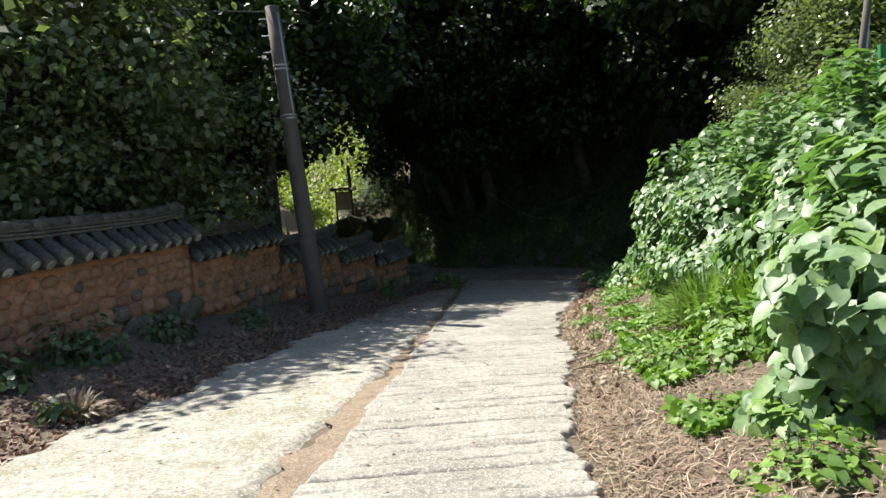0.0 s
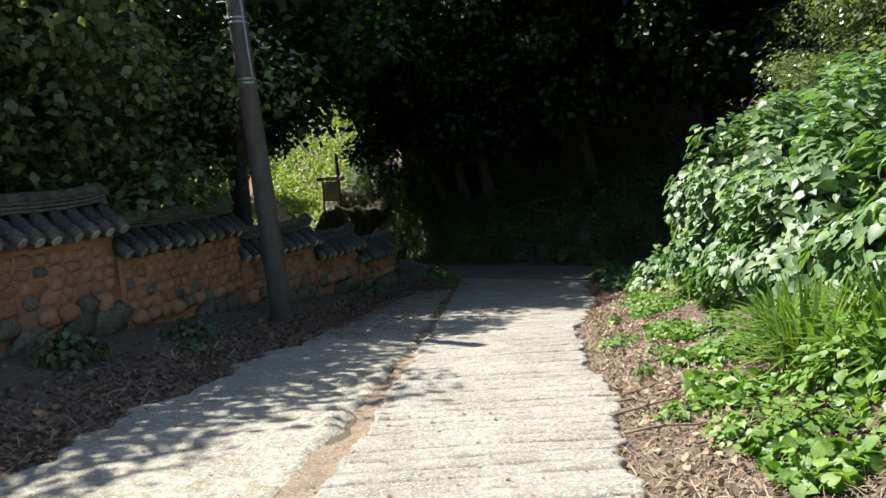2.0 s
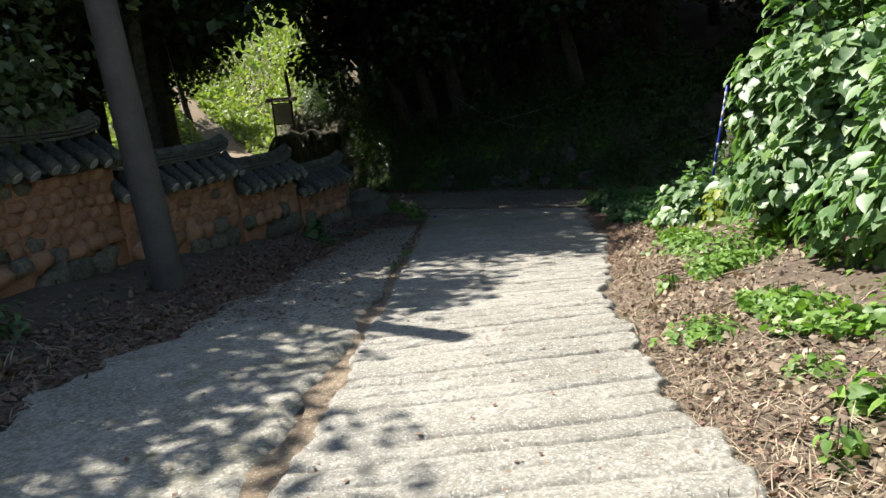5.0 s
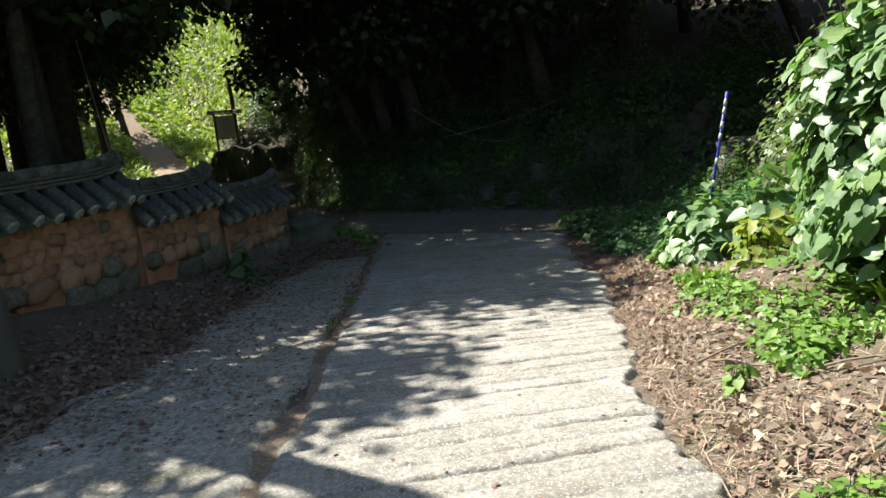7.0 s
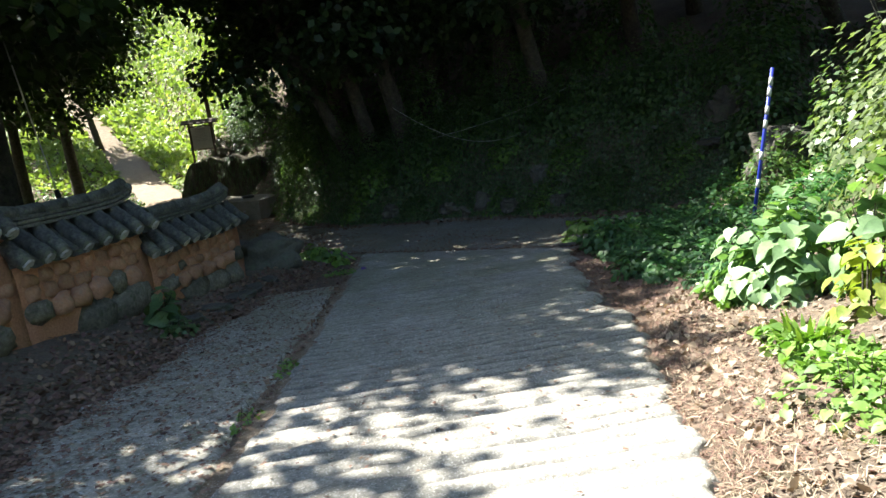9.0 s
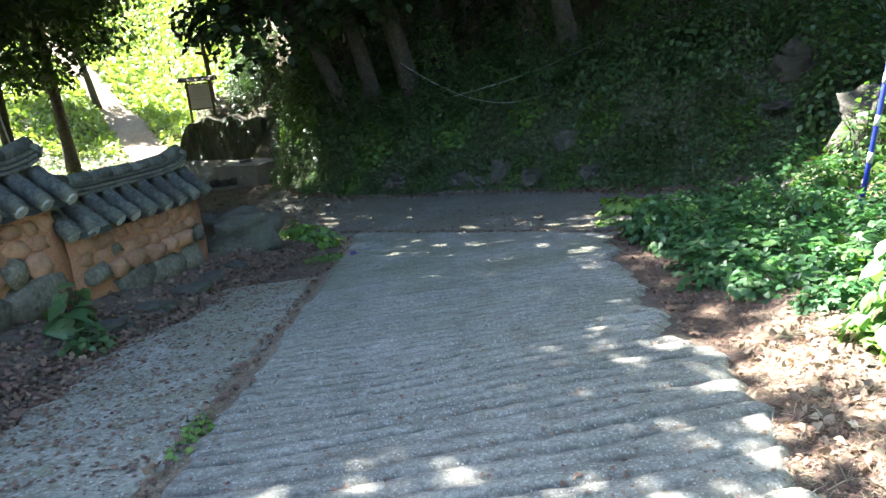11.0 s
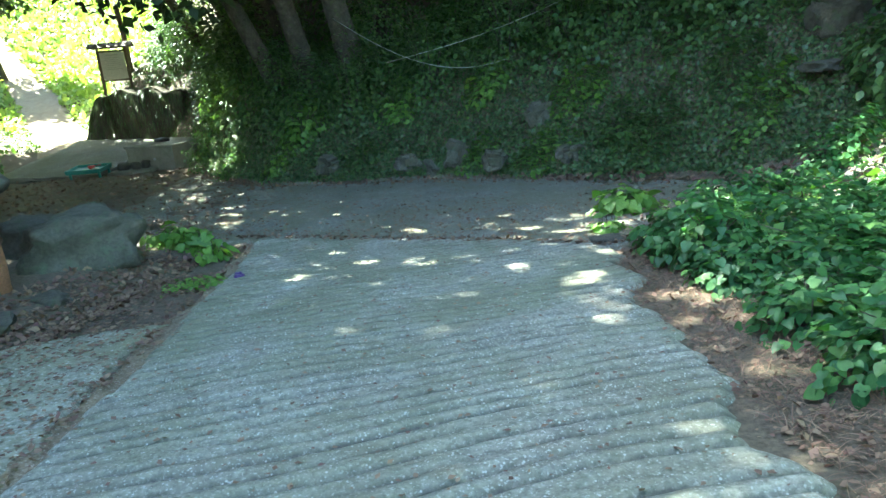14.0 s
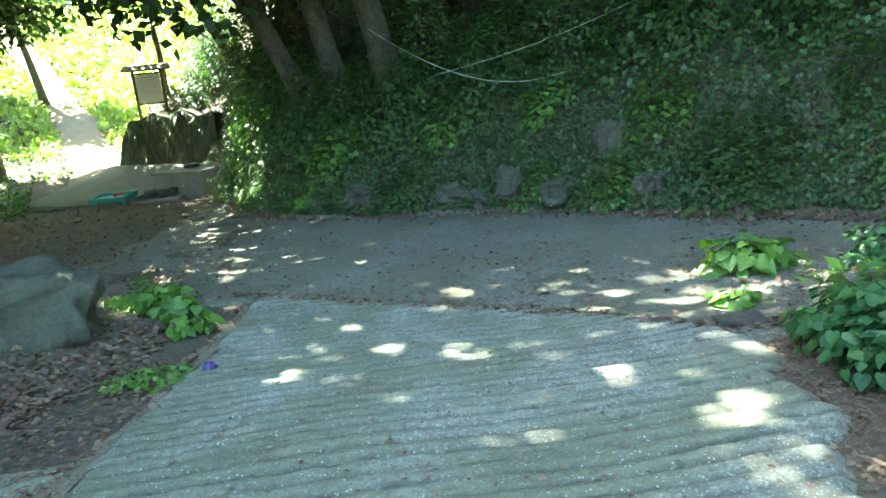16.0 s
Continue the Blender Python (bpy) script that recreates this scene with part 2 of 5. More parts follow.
M_UNDER = leaf_material("understorey_leaves", ((0.045, 0.1, 0.032), (0.08, 0.15, 0.045), (0.13, 0.21, 0.06)), 0.45, 0.32)
M_VINE = leaf_material("broad_vine_leaves", ((0.08, 0.16, 0.058), (0.115, 0.205, 0.082), (0.15, 0.25, 0.11), (0.19, 0.3, 0.135), (0.2, 0.31, 0.085)), 0.46, 0.28, (1.2, 1.5, 0.55))
M_WEED = leaf_material("weed_leaves", ((0.09, 0.18, 0.035), (0.15, 0.27, 0.05), (0.22, 0.35, 0.075)), 0.5, 0.3, (1.2, 1.5, 0.5))
M_YELLOWLEAF = leaf_material("yellowing_leaves", ((0.2, 0.27, 0.05), (0.3, 0.33, 0.06), (0.16, 0.25, 0.05)), 0.45, 0.3)
M_GRASS = leaf_material("grass_blades", ((0.08, 0.16, 0.025), (0.13, 0.23, 0.035), (0.2, 0.29, 0.06)), 0.5, 0.35)
M_LITTER = leaf_material("dry_leaves", ((0.12, 0.065, 0.05), (0.2, 0.12, 0.085), (0.3, 0.21, 0.14), (0.16, 0.08, 0.07)), 0.8, 0.1, (1.1, 0.9, 0.6))
M_STRAW = leaf_material("dry_straw", ((0.13, 0.095, 0.065), (0.23, 0.175, 0.12), (0.36, 0.28, 0.19), (0.55, 0.46, 0.33)), 0.75, 0.1, (1.1, 0.9, 0.6))

# ---- the lie of the land ----
SLOPE = 0.105


def knots(v, xs, ys):
    return np.interp(v, xs, ys)


def seam_x(y):
    return knots(y, [-12, 4, 8, 14, 18, 24, 30], [-2.0, -1.06, -0.66, -0.12, 0.18, 0.65, 1.2])


def right_x(y):
    return knots(y, [-12, 3.6, 5, 9.8, 11.6, 14.4, 16, 17.5, 20, 22, 23.6, 30], [0.2, 0.9, 1.06, 1.69, 2.05, 2.62, 3.1, 3.58, 4.0, 4.35, 4.75, 5.6])


def strip_x(y):
    return knots(y, [-12, 4, 6.5, 9, 12.3, 15, 19, 20.3, 23.4, 26], [-5.6, -3.9, -3.35, -2.95, -2.4, -1.8, -1.3, -1.15, -0.35, 0.4])


def wall_x(y):
    return knots(y, [-12, 8.7, 12.8, 16.4, 24.5, 34], [-10.2, -5.66, -4.78, -4.0, -1.1, 2.0])


def foot_y(x):
    return knots(x, [-40, -20, -14, -9, -7.6, -4.8, -2.3, -1.4, 0.5, 1.9, 4, 5, 6.4, 7.3, 8.2, 9.5, 14, 40], [110, 78, 68, 57, 48.2, 45.6, 40.5, 36.4, 32.6, 31.4, 30.3, 29.2, 27.7, 26.8, 25.2, 23.8, 21.5, 17])


def land(x, y):
    """Height of the ground."""
    x, y = np.asarray(x, float), np.asarray(y, float)
    base = knots(y, [-40, 3, 8, 12, 20, 24.5, 29.5, 36, 42, 46, 52, 60, 75, 110, 300], [0, 0, 0.06, 0.12, 0.15, 0.22, 0.5, 0.75, 1.05, 1.6, 3.4, 6.2, 11, 24, 60])
    right = x - right_x(y)
    tall = knots(y, [-12, 15, 18.5, 20.5, 40], [1, 1, 0.45, 0.0, 0.0])
    bank = knots(right, [0, 0.3, 1.2, 2.0, 5.0, 9, 40], [0, 0.05, 0.22, 0.5, 2.3, 3.2, 8])
    low = knots(right, [0, 0.5, 2.6, 3.4, 6, 40], [0, 0.03, 0.1, 0.6, 1.6, 9])
    side = (bank * tall + low * (1 - tall)) * knots(y, [24, 27], [1, 0.25])
    left = strip_x(y) - x
    verge = np.minimum(knots(left, [0, 0.3, 2.2, 4], [0, 0.06, 0.36, 0.42]), 0.36) * knots(y, [25, 28], [1, 0])
    d = (y - foot_y(x)) * 0.72
    rise = knots(d, [0, 0.4, 2.6, 8, 30, 120], [0, 0.35, 2.2, 4.6, 15, 50])
    ground = base + np.maximum(side, 0) + np.maximum(verge, 0) + rise
    # the sloping wood behind the wall climbs towards the far left
    away = np.maximum(0, -x - 14)
    return ground - SLOPE * np.minimum(y, 60) + 0.3 * away


def land_at(x, y):
    return float(land(x, y))


def rough_land(x, y):
    x, y = np.asarray(x, float), np.asarray(y, float)
    wob = 0.03 * np.sin(x * 3.1 + 1.7 * np.sin(y * 1.3)) * np.cos(y * 2.7 + 1.3 * np.sin(x * 2.1))
    paved = np.minimum(np.clip((strip_x(y) - x) / 0.6, 0, 1) + np.clip((x - right_x(y)) / 0.5, 0, 1) + np.clip((y - foot_y(x)) / 0.6, 0, 1), 1)
    lane = (y > 23) & (y < foot_y(x)) & (x > strip_x(y) - 0.5)
    return land(x, y) + wob * np.where(lane, 0, paved) - 0.035 * (1 - paved)


# ---- mesh helpers ----
def thing(name, label, category, group="", kind="", at=None):
    ob = new(name)
    ob.empty_display_size = 0.1
    if at is not None:
        ob.matrix_basis = Matrix.Translation(at)
    return tagged(ob, label, category, group, kind)


def link_mesh(name, mesh, material, parent=None, label="", smooth=False):
    if material is not None and not mesh.materials:
        mesh.materials.append(material)
    if smooth:
        mesh.polygons.foreach_set("use_smooth", [True] * len(mesh.polygons))
    ob = new(name, mesh)
    if parent is not None:
        ob.parent = parent
    if label:
        tagged(ob, label)
    return ob


def part(name, bm, material, parent, label="", smooth=False):
    """Links a bmesh as one mesh object, in the parent's own coordinates."""
    mesh = bpy.data.meshes.new(name)
    bm.to_mesh(mesh)
    bm.free()
    return link_mesh(name, mesh, material, parent, label, smooth)


def mesh_from(name, verts, faces):
    """verts (n, 3) and faces (m, k) as arrays."""
    verts, faces = np.asarray(verts, np.float32), np.asarray(faces, np.int32)
    mesh = bpy.data.meshes.new(name)
    mesh.vertices.add(len(verts))
    mesh.vertices.foreach_set("co", verts.ravel())
    m, k = faces.shape
    mesh.loops.add(m * k)
    mesh.loops.foreach_set("vertex_index", faces.ravel())
    mesh.polygons.add(m)
    mesh.polygons.foreach_set("loop_start", np.arange(0, m * k, k, dtype=np.int32))
    mesh.update(calc_edges=True)
    return mesh


LEAF_SMALL = (np.array([(0, 0, 0), (-0.36, 0.42, 0.06), (0, 1, -0.04), (0.36, 0.42, 0.06)]), np.array([(0, 3, 2, 1)]))
LEAF_BROAD = (np.array([(0, 0, 0), (0, 0.33, -0.02), (0, 0.66, -0.06), (0, 1, -0.17), (-0.24, -0.14, 0.02), (-0.46, 0.1, 0.07), (-0.42, 0.42, 0.06), (-0.22, 0.74, 0.0), (0.24, -0.14, 0.02), (0.46, 0.1, 0.07), (0.42, 0.42, 0.06), (0.22, 0.74, 0.0)]),
              np.array([(0, 1, 5, 4), (1, 2, 6, 5), (2, 3, 7, 6), (0, 8, 9, 1), (1, 9, 10, 2), (2, 10, 11, 3)]))
BLADE = (np.array([(-0.02, 0, 0), (0.02, 0, 0), (0.018, 0.55, 0.06), (-0.018, 0.55, 0.06), (0.004, 1, -0.05), (-0.004, 1, -0.05)]), np.array([(0, 1, 2, 3), (3, 2, 4, 5)]))


def scatter_mesh(name, shape, at, normal, size, rng, tip=None, tip_pull=0.0):
    """One mesh of many leaves: at, normal (n, 3), size (n,); tip: the way that the tips tend to."""
    verts, faces = shape
    at, normal = np.asarray(at, float), np.asarray(normal, float)
    n = len(at)
    normal = normal / np.maximum(np.linalg.norm(normal, axis=1, keepdims=True), 1e-6)
    along = rng.normal(size=(n, 3))
    if tip is not None:
        along = along * (1 - tip_pull) + np.asarray(tip) * tip_pull * 2
    along -= normal * np.sum(along * normal, axis=1, keepdims=True)
    along /= np.maximum(np.linalg.norm(along, axis=1, keepdims=True), 1e-6)
    across = np.cross(along, normal)
    v = (at[:, None, :] + size[:, None, None] * (verts[None, :, 0:1] * across[:, None, :] + verts[None, :, 1:2] * along[:, None, :] + verts[None, :, 2:3] * normal[:, None, :]))
    f = faces[None, :, :] + (np.arange(n) * len(verts))[:, None, None]
    return mesh_from(name, v.reshape(-1, 3), f.reshape(-1, faces.shape[1]))


def box_bm(sx, sy, sz, bevel=0.01, at=(0, 0, 0), turn=0.0):
    bm = bmesh.new()
    bmesh.ops.create_cube(bm, size=1, matrix=Matrix.Translation(at) @ Matrix.Rotation(turn, 4, "Z") @ Matrix.Diagonal((sx, sy, sz, 1)))
    if bevel:
        bmesh.ops.bevel(bm, geom=bm.edges[:], offset=bevel, segments=2, affect="EDGES", profile=0.6)
    return bm


def tube_bm(points, radii, sides=8, cap=True):
    """A tapered tube through points."""
    bm = bmesh.new()
    rings = []
    pts = [Vector(p) for p in points]
    for i, p in enumerate(pts):
        way = (pts[min(i + 1, len(pts) - 1)] - pts[max(i - 1, 0)]).normalized()
        side = way.cross(Vector((0.3, 1, 0.1))).normalized()
        up = side.cross(way)
        rings.append([bm.verts.new(p + radii[i] * (math.cos(a) * side + math.sin(a) * up)) for a in [2 * math.pi * k / sides for k in range(sides)]])
    for a, b in zip(rings, rings[1:]):
        for k in range(sides):
            bm.faces.new((a[k], b[k], b[(k + 1) % sides], a[(k + 1) % sides]))
    if cap:
        bm.faces.new(rings[0])
        bm.faces.new(rings[-1][::-1])
    bmesh.ops.recalc_face_normals(bm, faces=bm.faces)
    return bm


def rock_bm(sx, sy, sz, seed, sub=3, lump=0.25, flat=0.55):
    bm = bmesh.new()
    bmesh.ops.create_icosphere(bm, subdivisions=sub, radius=0.5)
    for v in bm.verts:
        p = v.co.normalized()
        k = 1 + lump * noise.noise(p * 1.6 + Vector((seed * 3.7, seed, 0))) + 0.4 * lump * noise.noise(p * 4.3 + Vector((0, seed * 2.1, 5)))
        q = Vector([math.copysign(abs(c) ** flat, c) for c in p])
        q = p.lerp(q, 0.55) * 0.5 * k
        v.co = Vector((q.x * sx, q.y * sy, q.z * sz))
    return bm


def in_hull(rng, n):
    p = rng.normal(size=(n, 3))
    p /= np.linalg.norm(p, axis=1, keepdims=True)
    return p * rng.uniform(0.15, 1, size=(n, 1)) ** 0.5


# ---- ground, road, lane ----
def grid_mesh(name, us, vs, xyz):
    uu, vv = np.meshgrid(us, vs, indexing="ij")
    verts = np.stack(xyz(uu, vv), axis=-1).reshape(-1, 3)
    nu, nv = len(us), len(vs)
    i = (np.arange(nu - 1)[:, None] * nv + np.arange(nv - 1)[None, :]).reshape(-1)
    return mesh_from(name, verts, np.stack([i, i + nv, i + nv + 1, i + 1], axis=1))


def steps_to(a, b, fine_a, fine_b, fine, coarse_n):
    near = np.arange(fine_a, fine_b, fine)
    lo = fine_a - (fine_a - a) * np.linspace(1, 0, coarse_n, endpoint=False) ** 2
    hi = fine_b + (b - fine_b) * np.linspace(0, 1, coarse_n) ** 2
    return np.concatenate([lo, near, hi])


ground_mesh = grid_mesh("ground", steps_to(-700, 700, -26, 14, 0.22, 26), steps_to(-500, 900, -4, 90, 0.22, 34), lambda x, y: (x, y, rough_land(x, y)))
tagged(link_mesh("ground", ground_mesh, M_SOIL, smooth=True), "brown forest soil with leaf litter rising into wooded banks", "ground", kind="structure")


def crumble(y, seed):
    """An uneven broken edge."""
    return 0.05 * np.sin(y * 2.3 + seed) + 0.035 * np.sin(y * 6.1 + 1.7 * seed) + 0.025 * np.sin(y * 14.7 + seed * 2.9) + 0.015 * np.sin(y * 31.3 + seed)


def lane_near(x):
    return knots(x, [-12, -1.5, 0.7, 1.9, 3.1, 3.9, 4.6, 5.4, 12], [27, 26.6, 26.4, 25.6, 24.75, 24.2, 23.4, 23.2, 23.0])


def rib_drift(w, x):
    """How far a groove wanders from a straight line across the road."""
    return 0.03 * np.sin(x * 1.3 + w * 0.7) + 0.012 * np.sin(x * 4.3 + w * 2.9) - 0.04 * (x - seam_x(w)) + knots(w, [14, 18], [0, 0.06]) * np.sin(x * 0.8 + w * 0.45) + knots(w, [14, 18], [0, 0.03]) * np.sin(x * 2.3 - w * 1.1)


def rib_wave(w, x):
    """Grooves drawn by hand across the wet concrete, uneven in depth and gap."""
    phase = (w + 0.05 * np.sin(w * 1.63) + 0.025 * np.sin(w * 4.7)) / 0.225 + 2.6 * np.where(w < 18, np.clip(w - 14, 0, 4) ** 2 / 8, w - 16)
    k = np.floor(phase)
    s = np.abs((phase % 1.0) - 0.5) * 2
    wide = knots(w, [14, 18], [0.2, 0.32]) + 0.05 * np.sin(k * 3.7) + 0.04 * np.sin(x * 3 + k * 1.9)
    deep = 0.6 + 0.28 * np.sin(k * 2.4) + 0.22 * np.sin(x * 1.7 + k * 5.1) + 0.16 * np.sin(x * 7.3 + k * 2.2)
    worn = 1 - knots(w, [14, 17, 21, 24], [0, 0.3, 0.45, 0.85]) * (1 - np.clip(0.55 + 0.4 * np.sin(x * 1.9 + w * 1.3) * np.sin(w * 0.9 - x * 0.7) + 0.25 * np.sin(x * 4.7 - w * 2.1), 0, 1))
    return worn * -knots(w, [13, 17], [0.03, 0.034]) * np.clip(1 - s / wide, 0, 1) ** 0.8 * np.clip(deep, 0.06, 1) + worn * knots(w, [13, 17], [0.005, 0.011]) * np.cos(phase * 6.283) * np.clip(deep + 0.35 * np.sin(x * 11 + k * 3) * np.sin(x * 2.1 + w), 0.1, 1)


def road_xyz(u, v):
    w = -6 + 32.4 * v
    a, b = seam_x(w) + 0.5 * crumble(w, 2.0), right_x(w) + crumble(w, 0.4) + 0.1 * np.sin(w * 0.9) + knots(w, [15, 18, 22, 24], [0, 0.07, 0.07, 0]) * np.sin(w * 4.1 + 1.6 * np.sin(w * 1.7))
    x = a + (b - a) * u
    y = w - rib_drift(w, x)
    soft = np.clip(np.minimum(np.minimum(u, 1 - u) / 0.03, (lane_near(x) + 0.1 - y) / 0.06), 0, 1)
    lump = 0.004 * np.sin(x * 9 + y * 11) * np.sin(x * 13 - y * 7) + 0.003 * np.sin(x * 23 + y * 5) * np.sin(y * 29)
    return x, y, land(a + 0.05, y) + 0.022 * soft + (rib_wave(w, x) + lump) * soft - 0.06 * (1 - soft)


road_mesh = grid_mesh("road", np.linspace(0, 1, 121), np.linspace(0, 1, 2000), road_xyz)
road_mesh.materials.append(M_ROAD)
uu, vv = np.meshgrid(np.linspace(0, 1, 121), np.linspace(0, 1, 2000), indexing="ij")
gx, gy, gz = road_xyz(uu, vv)
# Groove depth drives the dark tone that stands for dirt and shade.
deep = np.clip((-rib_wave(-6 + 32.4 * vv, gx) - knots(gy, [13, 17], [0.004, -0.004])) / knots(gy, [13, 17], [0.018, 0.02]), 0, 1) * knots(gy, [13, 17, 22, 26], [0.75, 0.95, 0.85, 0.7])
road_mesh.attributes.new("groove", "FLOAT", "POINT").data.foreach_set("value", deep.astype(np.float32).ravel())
tagged(link_mesh("road", road_mesh, None, smooth=True), "pale concrete road scored across with rough grooves", "road", kind="structure")


def strip_xyz(u, v):
    y = -6 + 28.8 * v
    a, b = strip_x(y) + 2.2 * crumble(y, 3.1), seam_x(y) - knots(y, [3, 8, 12, 24], [0.3, 0.14, 0.05, 0.05]) + 0.7 * crumble(y, 5.0)
    soft = np.clip(np.minimum(np.minimum(u, 1 - u) / 0.05, (1 - v) / 0.01), 0, 1)
    x = a + (b - a) * u
    return x, y, land(seam_x(y) + 0.05, y) + 0.014 * soft - 0.05 * (1 - soft) + 0.005 * np.sin(y * 5 + x * 4) + 0.004 * np.sin(y * 13 - x * 11)


tagged(link_mesh("pavement", grid_mesh("pavement", np.linspace(0, 1, 40), np.linspace(0, 1, 420), strip_xyz), M_STRIP, smooth=True), "pale worn concrete strip laid beside the road", "pavement", kind="structure")


def seam_xyz(u, v):
    y = -6 + 32 * v
    w = knots(y, [3, 8, 12, 24], [0.22, 0.12, 0.05, 0.035])
    w = w * (1 + 0.35 * np.sin(y * 2.1) + 0.25 * np.sin(y * 5.3 + 1) + 0.2 * np.sin(y * 11.9))
    x = seam_x(y) - 0.5 * w + 0.06 + (u - 0.5) * (2 * w + 0.12) + 0.05 * np.sin(y * 3.3)
    return x, y, land(seam_x(y) + 0.05, y) + 0.004 - 0.016 * np.sin(np.pi * u) * knots(y, [8, 12], [0.2, 1]) + 0.006 * np.sin(y * 9 + u * 5)


tagged(link_mesh("seam", grid_mesh("seam", np.linspace(0, 1, 7), np.linspace(0, 1, 260), seam_xyz), M_SAND, smooth=True), "tan sandy soil washed into the joint between the slabs", "soil", kind="structure")


def lane_xyz(u, v):
    x = -2.6 + 12.1 * u
    near = lane_near(x) - 0.25 + 0.4 * crumble(x, 1.0)
    far = np.minimum(foot_y(x) + 0.12 + 0.15 * np.sin(x * 2.1), 43.5)
    y = near + (far - near) * v
    edge = np.clip(np.minimum(v / 0.02, np.minimum(u - 0.02 * np.sin(y * 1.7) ** 2, 1 - u) / 0.03), 0, 1)
    return x, y, land(x, y) + 0.016 * edge - 0.06 * (1 - edge) + 0.01 * np.sin(x * 1.7 + y) * np.sin(y * 1.1)


tagged(link_mesh("lane", grid_mesh("lane", np.linspace(0, 1, 120), np.linspace(0, 1, 110), lane_xyz), M_LANE, smooth=True), "dusty concrete lane strewn with dead leaves crossing the road's foot", "lane", kind="structure")


PATH_Y, PATH_X = [40, 46.6, 50, 53.5, 57, 63, 70, 88], [-7.4, -8.2, -9.9, -11.6, -13.2, -16.8, -22, -36]


def path_xyz(u, v):
    y = 46.6 + 41.4 * v
    x = knots(y, PATH_Y, PATH_X) + (u - 0.5) * knots(y, [46.6, 53, 58, 88], [2.6, 2.5, 2.5, 2.6]) + 0.2 * np.sin(y * 0.9)
    edge = np.clip(np.minimum(u, 1 - u) / 0.1, 0, 1)
    return x, y, land(x, y) + 0.06 * edge - 0.05 * (1 - edge) + 0.01 * np.sin(y * 3 + x * 2)


tagged(link_mesh("footpath", grid_mesh("footpath", np.linspace(0, 1, 14), np.linspace(0, 1, 90), path_xyz), M_SAND, smooth=True), "bare pale earth footpath climbing in full sun", "path", kind="structure")
# ---- stepped garden wall with tiled roofs ----
WALL_RUNS = [(3.6, 8.0, 1.46), (8.0, 12.85, 1.5), (12.85, 16.5, 1.5), (16.5, 19.35, 1.33), (19.35, 21.55, 1.2), (21.55, 24.0, 1.06)]


